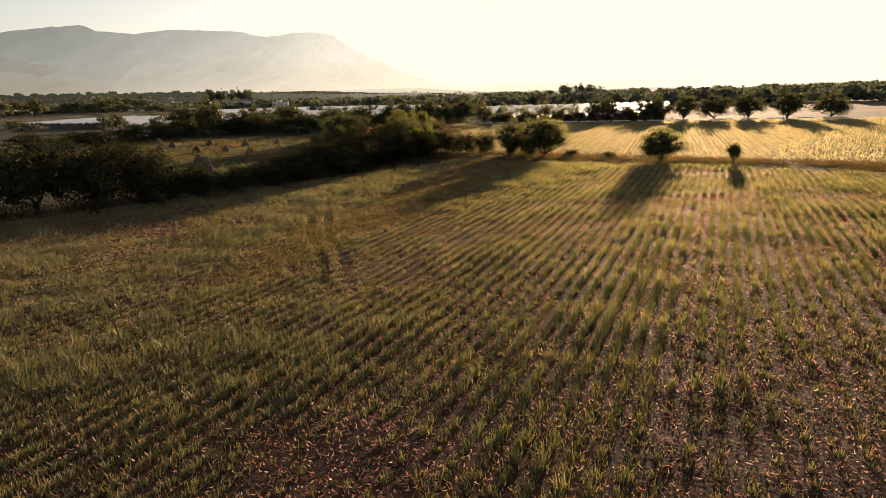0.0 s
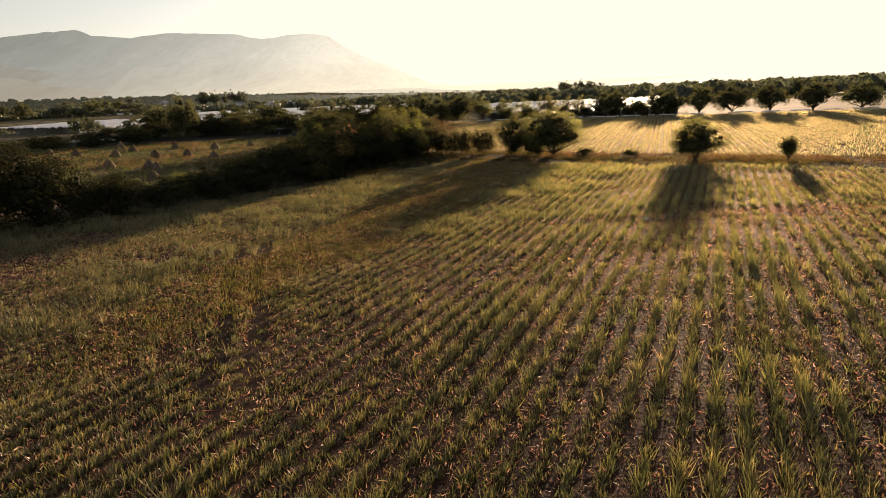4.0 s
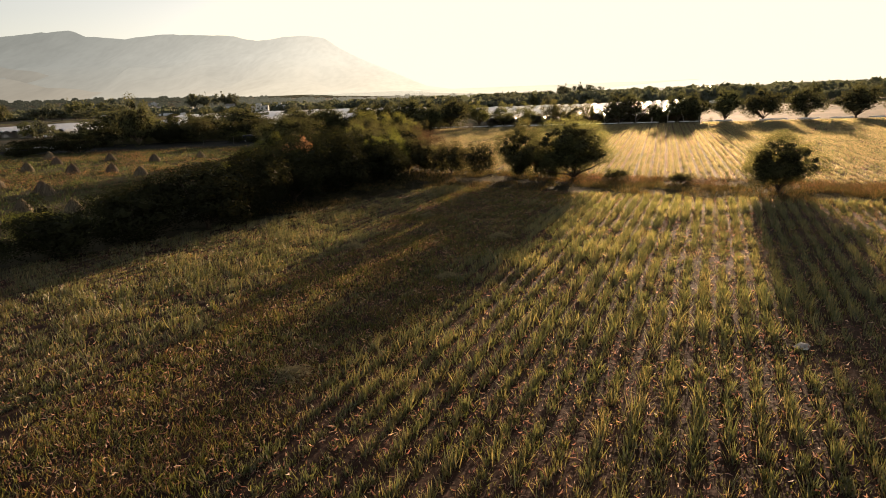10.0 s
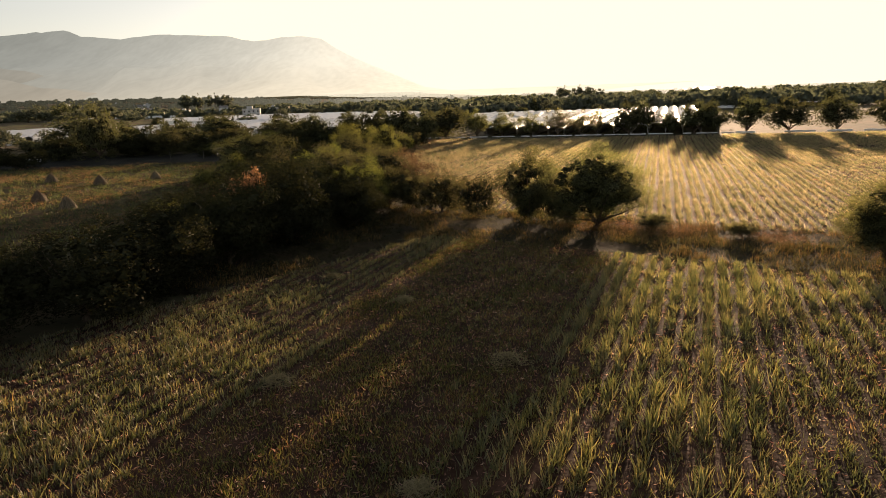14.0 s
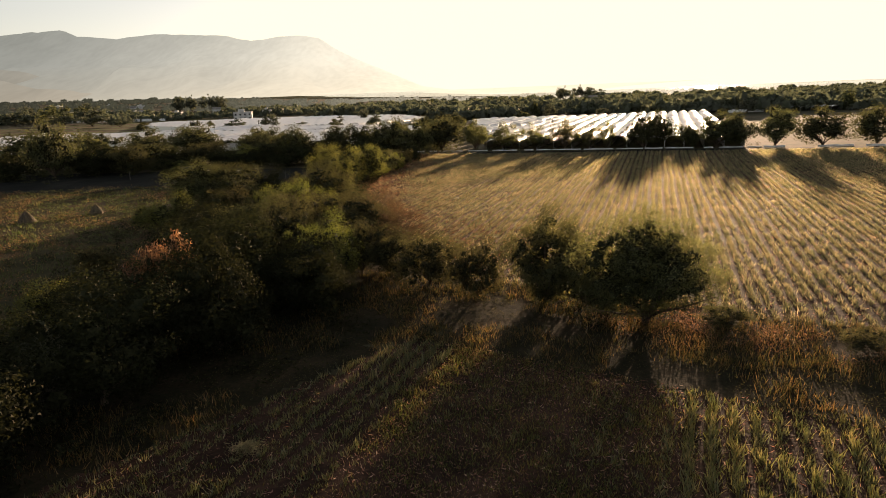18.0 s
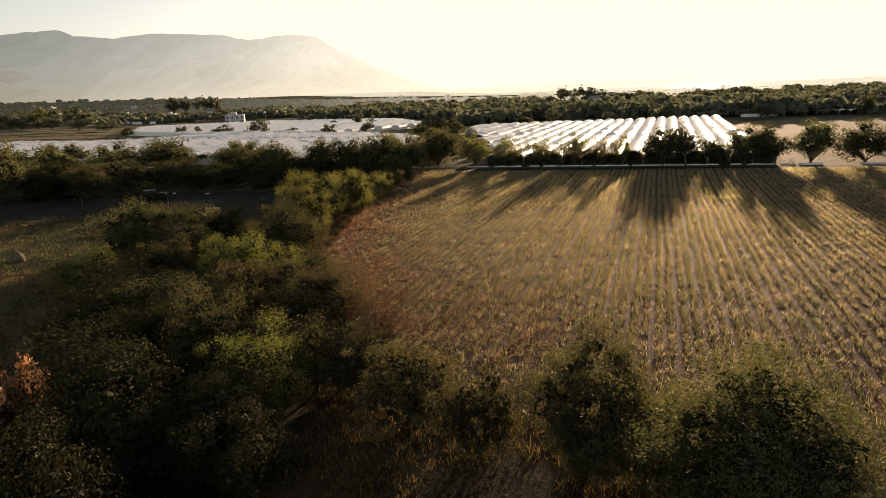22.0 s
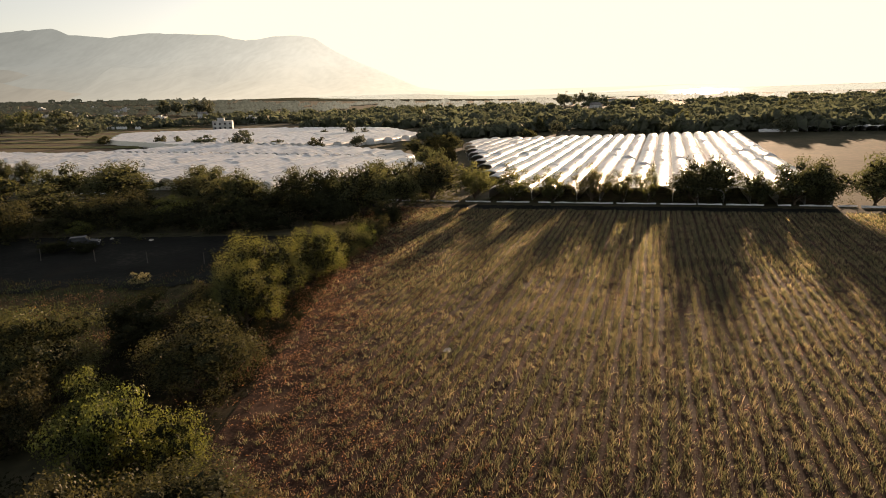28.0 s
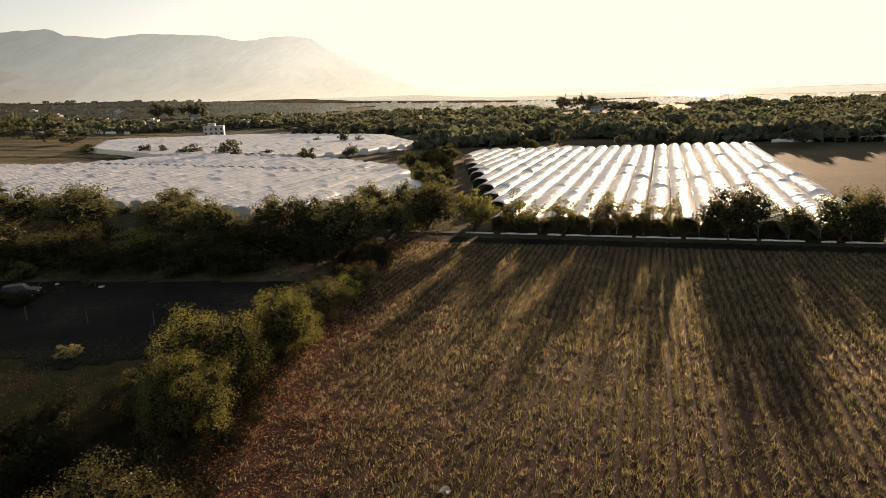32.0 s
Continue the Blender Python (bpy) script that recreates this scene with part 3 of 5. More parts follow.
def tracks(x, y):
    """Bare wheelings between the rows, and a thin reddish patch at the field's near side."""
    a, b = lanes(x, y)
    a = a + 0.5 * (lattice_noise(x, y, 9.0, 58) - 0.5)
    line = ((np.abs(a - 3.1) < 0.42) | (np.abs(a - 14.1) < 0.45)) & (b < 62)
    thin = (a > 3.5) & (a < 13) & (b < 27 + 8 * lattice_noise(x, y, 4.0, 59))
    worn = np.hypot((x + 9.8) / 6.0, (y - 41.5) / 4.2) + 0.7 * (lattice_noise(x, y, 2.5, 60) - 0.5) < 0.9
    return np.where(line, 0.8, np.where(worn, 0.62, np.where(thin, 0.42, 0.0)))


def slivers(pos, count, height, width, rng, lean=0.3, spread=0.1, vigour=None):
    """Coarser tufts of single tapering blades, for what is never near."""
    n = len(pos) * count
    p = np.repeat(pos, count, axis=0) + rng.normal(0, spread, (n, 2))
    h = np.repeat(rng.uniform(0.6, 1.15, len(pos)) * (1.0 if vigour is None else vigour), count) * height * rng.uniform(0.5, 1.1, n)
    az, w = rng.uniform(0, 2 * np.pi, n), width * rng.uniform(0.6, 1.4, n) / 2
    tip = rng.normal(0, lean, (n, 2)) * h[:, None]
    side = np.stack([np.cos(az) * w, np.sin(az) * w], -1)
    V = np.empty((n, 3, 3), np.float32)
    V[:, 0, :2], V[:, 1, :2], V[:, 2, :2] = p - side, p + side, p + tip
    V[:, :2, 2], V[:, 2, 2] = 0.0, h
    return V.reshape(-1, 3), np.arange(n * 3, dtype=np.int32).reshape(-1, 3)


def joined(*parts):
    V, F, base = [], [], 0
    for v, f in parts:
        V.append(v)
        F.append(f + base)
        base += len(v)
    return np.concatenate(V), np.concatenate(F)


rng = np.random.default_rng(11)
pf = row_points(in_front, -80, 100, -2, 125, ROW_F, 0.85, 0.19, rng, 0.05)
pf = pf[in_sight(pf[:, 0], pf[:, 1], 4)]


def growth(p, seed):
    return lattice_noise(p[:, 0], p[:, 1], 7.0, seed) * 0.55 + lattice_noise(p[:, 0], p[:, 1], 2.2, seed + 5) * 0.45


def bare(p):
    """Trampled reddish patches."""
    return lattice_noise(p[:, 0] * 0.6 + p[:, 1] * 0.25, p[:, 1], 8.0, 12) > 0.9


pf = pf[(rng.uniform(0, 1, len(pf)) < 0.36 + 1.05 * growth(pf, 1)) & ~(bare(pf) & (rng.uniform(0, 1, len(pf)) < 0.8)) & ~rut(pf[:, 0], pf[:, 1])]
pf = pf[rng.uniform(0, 1, len(pf)) > np.maximum(0.5 * fallow(pf[:, 0], pf[:, 1]), tracks(pf[:, 0], pf[:, 1]))]
near = pf[:, 1] < 62
vig = 0.38 + 1.75 * np.clip(growth(pf, 41) - 0.24, 0, 1) ** 1.2 + 0.3 * (rng.uniform(0, 1, len(pf)) > 0.9)
vig *= 1 - 0.5 * fallow(pf[:, 0], pf[:, 1])
crop_f = new("stubble_crop", mesh_of("stubble_crop", *joined(
    slivers(pf[near], 19, 0.58, 0.038, rng, 0.3, 0.075, vig[near]),
    slivers(pf[near], 3, 0.22, 0.05, rng, 0.6, 0.24),
    slivers(pf[~near], 15, 0.56, 0.046, rng, 0.34, 0.115, vig[~near])), CROP))
tagged(crop_f, "rows of yellow-green regrown maize stubble on brown soil", "crop", kind="stuff")

dry = pf[near & (lattice_noise(pf[:, 0], pf[:, 1], 3.0, 67) > 0.35)]
dry_f = new("dry_stubble", mesh_of("dry_stubble", *slivers(dry, 7, 0.3, 0.032, rng, 0.6, 0.12), CROPDRY))
tagged(dry_f, "broken brown maize stalks and leaves between the rows", "stubble", kind="stuff")

pb = row_points(in_back, -14, 118, 56, 242, ROW_B, 0.85, 0.27, rng, 0.065, 0.04)
pb = pb[in_sight(pb[:, 0], pb[:, 1], 62)]
pb = pb[rng.uniform(0, 1, len(pb)) < 0.40 + 0.95 * growth(pb, 21)]
pb = pb[rng.uniform(0, 1, len(pb)) < np.clip((pb[:, 0] + 8.5) / 9.0, 0.25, 1)]
wide = row_points(lambda x, y: in_back(x, y) & ~in_sight(x, y, 62), 20, 184, 20, 236, ROW_B, 0.85, 0.42, rng, 0.08, 0.06)
wide = wide[in_sight(wide[:, 0], wide[:, 1], 0) & (rng.uniform(0, 1, len(wide)) < 0.5 + 0.8 * growth(wide, 21))]
near = pb[:, 1] < 182
crop_b = new("dry_maize", mesh_of("dry_maize", *joined(
    slivers(pb[near], 15, 0.45, 0.039, rng, 0.4, 0.125),
    slivers(pb[~near], 9, 0.55, 0.06, rng, 0.36, 0.15), slivers(wide, 4, 0.66, 0.1, rng, 0.3, 0.2)), CROPDRY))
tagged(crop_b, "rows of dry straw-coloured maize stalks", "crop", kind="stuff")


def along(points, width, step, rng):
    """Places scattered along a bent line."""
    out = []
    for (x0, y0), (x1, y1) in zip(points, points[1:]):
        d = math.hypot(x1 - x0, y1 - y0)
        n = int(d * width / step)
        t = rng.uniform(0, 1, n)
        off = rng.normal(0, width / 3, n)
        out.append(np.stack([x0 + (x1 - x0) * t - (y1 - y0) / d * off, y0 + (y1 - y0) * t + (x1 - x0) / d * off], -1))
    return np.concatenate(out)


def scatter(keep, x0, x1, y0, y1, n, rng, y_sight=None):
    x, y = rng.uniform(x0, x1, n), rng.uniform(y0, y1, n)
    ok = keep(x, y)
    if y_sight is not None:
        ok &= in_sight(x, y, y_sight)
    return np.stack([x[ok], y[ok]], -1)


heaps = scatter(in_front, -50, 60, 8, 112, 260000, rng, 4)
ruddy = bare(heaps) | (rng.uniform(0, 1, len(heaps)) < np.maximum(0.55 * fallow(heaps[:, 0], heaps[:, 1]), 0.9 * tracks(heaps[:, 0], heaps[:, 1])))
heaps = heaps[ruddy]
pl = np.concatenate([heaps, scatter(in_front, -60, 75, 6, 66, 200000, rng, 4), scatter(in_front, -60, 90, 66, 120, 100000, rng, 4),
                     scatter(in_back, -14, 90, 70, 200, 70000, rng, 62), scatter(in_back, -14, 110, 200, 240, 20000, rng, 62)])
pl = pl[~rut(pl[:, 0], pl[:, 1])]
lv, lf = flakes(np.column_stack([pl, 0.07 + 0.15 * rng.uniform(0, 1, len(pl)) ** 2]), 0.19, 0.075, rng, 0.95)
litter = new("maize_litter", mesh_of("maize_litter", lv.reshape(-1, 4, 3)[:, [0, 1, 2]], np.arange(3 * len(lf), dtype=np.int32).reshape(-1, 3), LITTER))
tagged(litter, "dry rust and straw maize leaves strewn on soil", "litter", kind="stuff")

pw = scatter(in_front, -60, 75, 6, 118, 56000, rng, 4)
pw = pw[lattice_noise(pw[:, 0], pw[:, 1], 4.0, 61) > 0.30]
weeds = new("low_weeds", mesh_of("low_weeds", *slivers(pw, 7, 0.28, 0.045, rng, 0.4, 0.18), GRASSGREEN))
tagged(weeds, "low green weeds between the stubble rows", "weeds", kind="stuff")

pg = scatter(in_front, -30, 24, 28, 114, 120000, rng)
pg = pg[rng.uniform(0, 1, len(pg)) < fallow(pg[:, 0], pg[:, 1]) * (0.25 + 0.75 * lattice_noise(pg[:, 0], pg[:, 1], 2.5, 63))]
fallow_weeds = new("fallow_weeds", mesh_of("fallow_weeds", *slivers(pg[::2], 7, 0.26, 0.04, rng, 0.5, 0.2), GRASSDRY))
tagged(fallow_weeds, "thin dry grass on the fallow strip", "weeds", kind="stuff")
fallow_green = new("fallow_green_weeds", mesh_of("fallow_green_weeds", *slivers(pg[1::2], 8, 0.3, 0.045, rng, 0.4, 0.2), GRASSGREEN))
tagged(fallow_green, "low grey-green weeds on the fallow strip", "weeds", kind="stuff")

ps = scatter(in_strip, -14, 90, 60, 150, 42000, rng)
ps = ps[lattice_noise(ps[:, 0], ps[:, 1], 3.0, 31) > 0.42]
tuft = along([(12, 114), (20, 108.5), (40, 96.5), (62, 83)], 5.0, 0.28, rng)
tuft = tuft[lattice_noise(tuft[:, 0], tuft[:, 1], 2.4, 81) > 0.45]
ps = np.concatenate([ps, tuft])
strip = new("dry_grass_strip", mesh_of("dry_grass_strip", *slivers(ps, 10, 0.5, 0.045, rng, 0.35, 0.25), GRASSDRY))
tagged(strip, "tall rust and straw dry grass along the field edge", "grass", kind="stuff")

pm = scatter(in_meadow, -125, -20, 85, 190, 16000, rng)
meadow_grass = new("meadow_grass", mesh_of("meadow_grass", *slivers(pm, 5, 0.45, 0.10, rng, 0.4, 0.28), MEADOWG))
tagged(meadow_grass, "rough green and rust-coloured meadow growth", "grass", kind="stuff")

# ---------------------------------------------------------------- trees


def crown(rng, w, h, z0, clumps, leaves, leaf, low=0.0, lump=1.0, airy=False):
    """Leaves on the outer skin of many lumps that make one uneven crown.
    Returns verts, leaf triangles, lump centres and the same for the foliage inside."""
    zc = z0 + (h - z0) * (0.46 - 0.10 * low)
    d = rng.normal(0, 1, (clumps, 3))
    d /= np.linalg.norm(d, axis=1)[:, None]
    rad = rng.uniform(0.12, 1.0, clumps) ** 0.45
    turn = rng.uniform(0, 6, 2)
    az = np.arctan2(d[:, 1], d[:, 0])
    swell = 0.78 + 0.13 * np.sin(2 * az + turn[0]) + 0.09 * np.sin(3 * az + turn[1]) + 0.12 * rng.uniform(-1, 1, clumps)
    reach = np.stack([np.full(clumps, w / 2), np.full(clumps, w / 2), np.where(d[:, 2] > 0, h - zc, zc - z0)], -1)
    C = d * (rad * swell)[:, None] * reach + [0, 0, zc]
    size = rng.uniform(0.06, 0.175, clumps) * (0.5 * w + 0.5 * h) * lump
    n = int(leaves * 2.6)
    wt = size ** 2
    k = rng.choice(clumps, n, p=wt / wt.sum())
    g = rng.normal(0, 1, (n, 3))
    g /= np.linalg.norm(g, axis=1)[:, None]
    P = C[k] + g * ((0.55 + 0.68 * rng.uniform(0, 1, n) ** 1.2) * size[k])[:, None] * [1, 1, 0.85]
    P += (rng.uniform(0, 1, n) < 0.06)[:, None] * g * rng.uniform(0, 0.06, (n, 1)) * w

    def outside(Q, own, f):
        free = np.ones(len(Q), bool)
        for j in range(clumps):
            free &= (own == j) | (((Q - C[j]) ** 2).sum(1) > (f * size[j]) ** 2)
        return free

    ok = outside(P, k, 0.15 if airy else 0.7) & (P[:, 2] > 0.05)
    P, g = P[ok][:leaves], g[ok][:leaves]
    leaves = len(P)
    nrm = g + rng.normal(0, 0.42, (leaves, 3))
    each = 14 if leaves > 3000 else 8
    m = clumps * each
    own = np.repeat(np.arange(clumps), each)
    q = rng.normal(0, 1, (m, 3))
    q /= np.linalg.norm(q, axis=1)[:, None]
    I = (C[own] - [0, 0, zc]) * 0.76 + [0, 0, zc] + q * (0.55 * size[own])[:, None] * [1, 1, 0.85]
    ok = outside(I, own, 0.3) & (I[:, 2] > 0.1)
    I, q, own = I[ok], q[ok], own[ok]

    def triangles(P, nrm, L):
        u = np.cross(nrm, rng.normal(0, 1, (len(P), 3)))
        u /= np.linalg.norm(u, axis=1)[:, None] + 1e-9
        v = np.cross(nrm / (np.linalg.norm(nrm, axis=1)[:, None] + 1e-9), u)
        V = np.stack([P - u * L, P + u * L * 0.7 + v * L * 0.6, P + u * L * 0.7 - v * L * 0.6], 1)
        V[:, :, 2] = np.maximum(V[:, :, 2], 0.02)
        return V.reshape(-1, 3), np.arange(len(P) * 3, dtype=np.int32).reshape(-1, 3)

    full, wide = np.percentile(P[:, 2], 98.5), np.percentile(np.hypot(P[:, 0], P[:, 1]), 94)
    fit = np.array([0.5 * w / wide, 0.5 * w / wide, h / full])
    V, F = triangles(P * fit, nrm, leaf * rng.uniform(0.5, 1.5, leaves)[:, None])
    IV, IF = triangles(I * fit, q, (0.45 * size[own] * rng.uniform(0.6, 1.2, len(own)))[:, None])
    return V, F, C * fit, IV, IF


def wood(rng, h, z0, C, r0, limbs, fork=0.6):
    """A bent trunk with tapered limbs that reach into the crown."""
    bend = rng.normal(0, 0.12, 2) * z0
    top = np.array([bend[0], bend[1], max(z0, 0.5)])
    paths = [([[0, 0, -0.15], [0, 0, 0.1], [bend[0] * 0.4, bend[1] * 0.4, top[2] * 0.5], top], [r0 * 1.5, r0 * 1.15, r0 * 0.95, r0 * 0.85])]
    for c in C[rng.permutation(len(C))[:limbs]]:
        s = top * [1, 1, rng.uniform(0.6, 1.0)]
        m = s + (c - s) * 0.5 + rng.normal(0, 0.12, 3) * h * 0.3 * fork
        m[2] = max(m[2], 0.4)
        paths.append(([s, s + (m - s) * 0.5 + [0, 0, 0.1], m, c], [r0 * 0.6, r0 * 0.45, r0 * 0.3, r0 * 0.08]))
    return tubes(paths, 6)


KINDS = {
    # name: height, width, bare trunk, lumps, leaves, leaf size, trunk radius, limbs, leaf material, how far the crown hangs down, size of lumps
    "mesquite": (6.3, 7.0, 1.5, 110, 13000, 0.09, 0.20, 9, LEAF_OLIVE, 0.4, 0.75),
    "hedge": (7.0, 8.0, 0.1, 62, 9000, 0.1, 0.20, 6, LEAF_SHADE_DARK, 0.9, 0.95),
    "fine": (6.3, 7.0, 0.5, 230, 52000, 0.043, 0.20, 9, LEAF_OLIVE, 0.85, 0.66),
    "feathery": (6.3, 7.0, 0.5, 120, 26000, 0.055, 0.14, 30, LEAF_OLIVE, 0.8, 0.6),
    "hedgefine": (7.0, 8.0, 0.1, 72, 16000, 0.085, 0.20, 6, LEAF_SHADE_DARK, 0.9, 0.92),
    "scrub": (6.0, 9.0, 0.1, 55, 3600, 0.19, 0.16, 5, LEAF_SHADE_DARK, 0.9, 0.9),
    "tall": (8.0, 9.0, 0.3, 66, 17000, 0.085, 0.24, 9, LEAF_OLIVE, 0.8, 0.95),
    "gold": (8.0, 9.0, 0.3, 70, 20000, 0.08, 0.24, 9, LEAF_GOLD, 0.8, 0.95),
    "olive": (8.0, 9.0, 0.6, 70, 5000, 0.165, 0.24, 8, LEAF_BELT, 0.6, 0.85),
    "lime": (4.5, 6.0, 0.1, 48, 9000, 0.075, 0.12, 7, LEAF_LIME, 0.9, 0.98),
    "limefine": (7.0, 6.8, 0.1, 75, 20000, 0.06, 0.12, 9, LEAF_LIME, 0.9, 0.88),
    "sparse": (6.0, 6.0, 1.3, 150, 9000, 0.055, 0.13, 45, LEAF_TWIG, 0.5, 0.5),
    "brownbig": (7.5, 7.5, 0.5, 80, 19000, 0.068, 0.16, 10, LEAF_BROWN, 0.8, 0.88),
    "brown": (4.0, 5.5, 0.1, 52, 8500, 0.072, 0.10, 7, LEAF_BROWN, 0.9, 0.92),
    "airy": (6.3, 7.0, 0.8, 110, 9500, 0.105, 0.15, 26, LEAF_OLIVE, 0.7, 0.68),
    "pale": (1.5, 2.2, 0.05, 40, 3500, 0.04, 0.03, 6, LEAF_PALE, 0.9, 0.8),
    "rust": (2.5, 4.0, 0.05, 60, 6000, 0.065, 0.06, 5, LEAF_RED, 0.9, 0.8),
    "far": (6.0, 8.0, 0.8, 26, 700, 0.38, 0.2, 4, LEAF_FAR, 0.5, 0.9),
    "fardark": (6.0, 8.0, 0.4, 26, 700, 0.38, 0.2, 4, LEAF_BELT, 0.6, 0.9),
}
MADE = {}


def tree_meshes(kind, seed):
    if (kind, seed) not in MADE:
        h, w, z0, clumps, leaves, leaf, r0, limbs, mat, low, lump = KINDS[kind]
        r = np.random.default_rng(abs(hash_name(kind)) + seed)
        V, F, C, IV, IF = crown(r, w, h, z0, clumps, leaves, leaf, low, lump, kind in ("sparse", "airy"))
        TV, TF = wood(r, h, z0, C, r0, limbs)
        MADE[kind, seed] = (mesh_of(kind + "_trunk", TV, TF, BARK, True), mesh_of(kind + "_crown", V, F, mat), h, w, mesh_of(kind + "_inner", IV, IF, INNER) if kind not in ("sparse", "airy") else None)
    return MADE[kind, seed]


def hash_name(s):
    return sum(ord(c) * (i + 3) for i, c in enumerate(s))


def tree(kind, seed, x, y, h, w, name, label, category, group):
    tr, cr, h0, w0, inner = tree_meshes(kind, seed)
    root = new(name)
    root.matrix_world = pose(x, y, float(ground_z(x, y)), 0, 0, (x * 37 + y * 91) % 360) @ Matrix.Diagonal((w / w0, w / w0, h / h0, 1))
    part("trunk", tr, root)
    part("crown", cr, root)
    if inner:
        part("inner_crown", inner, root, "dense light-blocking inner leaves, coloured as in shade")
    return tagged(root, label, category, group)


WORDS = {
    "mesquite": ("tree", "round olive-green mesquite tree with a short bare trunk", "tree"),
    "hedge": ("hedge_tree", "dense dark green tree in the overgrown hedge", "tree"),
    "fine": ("tree", "round olive-green tree with fine leaves and golden rim", "tree"),
    "feathery": ("tree", "thin olive-green tree with bare twigs in its crown", "tree"),
    "hedgefine": ("hedge_tree", "dense dark green tree in the overgrown hedge", "tree"),
    "scrub": ("scrub_tree", "dense dark green scrub tree at the back of the lot", "tree"),
    "olive": ("tree", "broad olive-green tree with lumpy sunlit crown", "tree"),
    "gold": ("tree", "broad golden-green tree glowing against the low sun", "tree"),
    "tall": ("tree", "broad olive-green tree with a crown down to the ground", "tree"),
    "limefine": ("bush", "tall yellow-green bush with fine back-lit leaves", "bush"),
    "lime": ("bush", "yellow-green bush with back-lit leaves", "bush"),
    "sparse": ("bare_tree", "half-bare brown tree with thin twigs", "tree"),
    "brownbig": ("tree", "round olive-brown tree with dense fine leaves", "tree"),
    "brown": ("bush", "dull brown leafy bush in the hedge", "bush"),
    "airy": ("tree", "slender olive-green tree with a thin see-through crown", "tree"),
    "rust": ("rust_bush", "low rust-coloured bush of dried vines", "bush"),
    "far": ("tree", "olive-green round tree in the valley", "tree"),
    "fardark": ("tree", "dark green round tree in the valley", "tree"),
}


def plant(rows, group):
    for i, (kind, x, y, h, w) in enumerate(rows):
        name, label, cat = WORDS[kind]
        tree(kind, i % 3, x, y, h, w, name, label, cat, group)


# hedge along the front field
plant([("hedge", -43, 66, 8.0, 10), ("hedge", -37, 67, 8.0, 10), ("hedge", -33, 71, 6.8, 8.5), ("hedge", -50, 58, 7.5, 10), ("hedge", -58, 52, 7.5, 10),
       ("hedge", -29.5, 75, 3.7, 6.5), ("hedge", -26, 79, 3.0, 6.5), ("hedge", -22.5, 83, 3.6, 6.5), ("hedge", -20, 88, 4.5, 7.5),
       ("hedge", -16, 92, 5.0, 8.5), ("hedgefine", -15, 98, 5.2, 8.2), ("hedgefine", -12, 104, 5.8, 7.4)], "hedge along the front field")
plant([("hedge", -40, 76, 6.5, 10), ("hedge", -34, 82, 3.0, 8), ("lime", -27, 88, 2.4, 6), ("hedge", -23, 95, 3.4, 8), ("hedge", -18, 103, 4.4, 8),
       ("hedgefine", -13, 110, 4.8, 8), ("hedgefine", -8.6, 110.5, 6.4, 6.6), ("limefine", -5.0, 123.0, 5.4, 5.8), ("hedgefine", -4.8, 117.4, 4.6, 6.4), ("hedgefine", -10, 118, 6.2, 8), ("hedge", -17, 114, 4.6, 7)], "hedge along the front field")
# row on the strip between the fields
plant([("brown", 3.0, 122.8, 3.9, 5.6), ("brown", 6.5, 119.3, 4.0, 4.4), ("feathery", 11.2, 118.0, 6.2, 6.6), ("brown", 11.0, 117.4, 2.6, 3.0), ("fine", 16.4, 113.2, 6.5, 8.8),
       ("fine", 32.5, 100.2, 5.1, 7.6), ("mesquite", 41.4, 94.6, 3.0, 2.6), ("brown", 13.4, 117.0, 4.6, 5.2), ("sparse", -2.0, 137.0, 5.4, 5.6), ("sparse", 0.4, 131.6, 4.8, 5.6), ("brownbig", -5.8, 139.4, 5.4, 7.4), ("brownbig", -3.6, 132.8, 5.6, 7.2), ("brown", -2.6, 126.6, 4.3, 6.0), ("brown", 0.4, 126.0, 3.4, 5.0), ("rust", -14.9, 119.2, 5.0, 4.6), ("rust", -17.6, 121.5, 3.6, 3.6), ("brown", -26.5, 130.5, 2.2, 3.8), ("lime", -22, 116, 2.9, 4.6),
       ("brown", 14.2, 115.0, 2.6, 3.0), ("brown", 20.8, 112.4, 1.2, 3.2), ("brown", 26.5, 108.2, 1.1, 2.8)], "trees between the fields")
# hedge along the back field
plant([("hedge", -14, 124, 5.3, 8), ("brownbig", -8.3, 126.6, 6.6, 5.8), ("hedgefine", -12.2, 130, 5.2, 7.0), ("brown", -10.2, 138, 5.2, 6.6), ("lime", -10.0, 146, 4.5, 5.0), ("lime", -12.8, 146.5, 5.4, 5.6), ("brown", -16, 137, 4.4, 7),
       ("lime", -17, 152, 4.2, 5), ("tall", -12.2, 157.5, 6.0, 8.4), ("gold", -13.5, 172, 5.9, 6.8), ("hedge", -14.5, 164.5, 3.4, 6), ("gold", -10.1, 187.4, 6.1, 7.0),
       ("tall", -8.6, 197, 4.4, 6.4), ("lime", -6.6, 202.5, 3.4, 4.6), ("gold", -14.1, 179.6, 6.9, 8.2), ("hedge", -4.8, 218, 4.0, 5), ("brown", -6, 207, 3.6, 5)], "hedge along the back field")
plant([("tall", -23.4, 157.7, 6.5, 8.0), ("brown", -21.5, 150.6, 4.4, 6), ("tall", -27, 158, 6.8, 9), ("lime", -25.7, 146.6, 4.6, 6.3), ("hedge", -20, 140, 4.8, 8),
       ("hedge", -22, 168, 4.4, 7), ("lime", -30.5, 165, 3.6, 6.7), ("brown", -18, 176, 3.2, 5), ("hedge", -18, 131, 5, 8), ("lime", -32, 152, 2.6, 4)], "bushes behind the hedge")
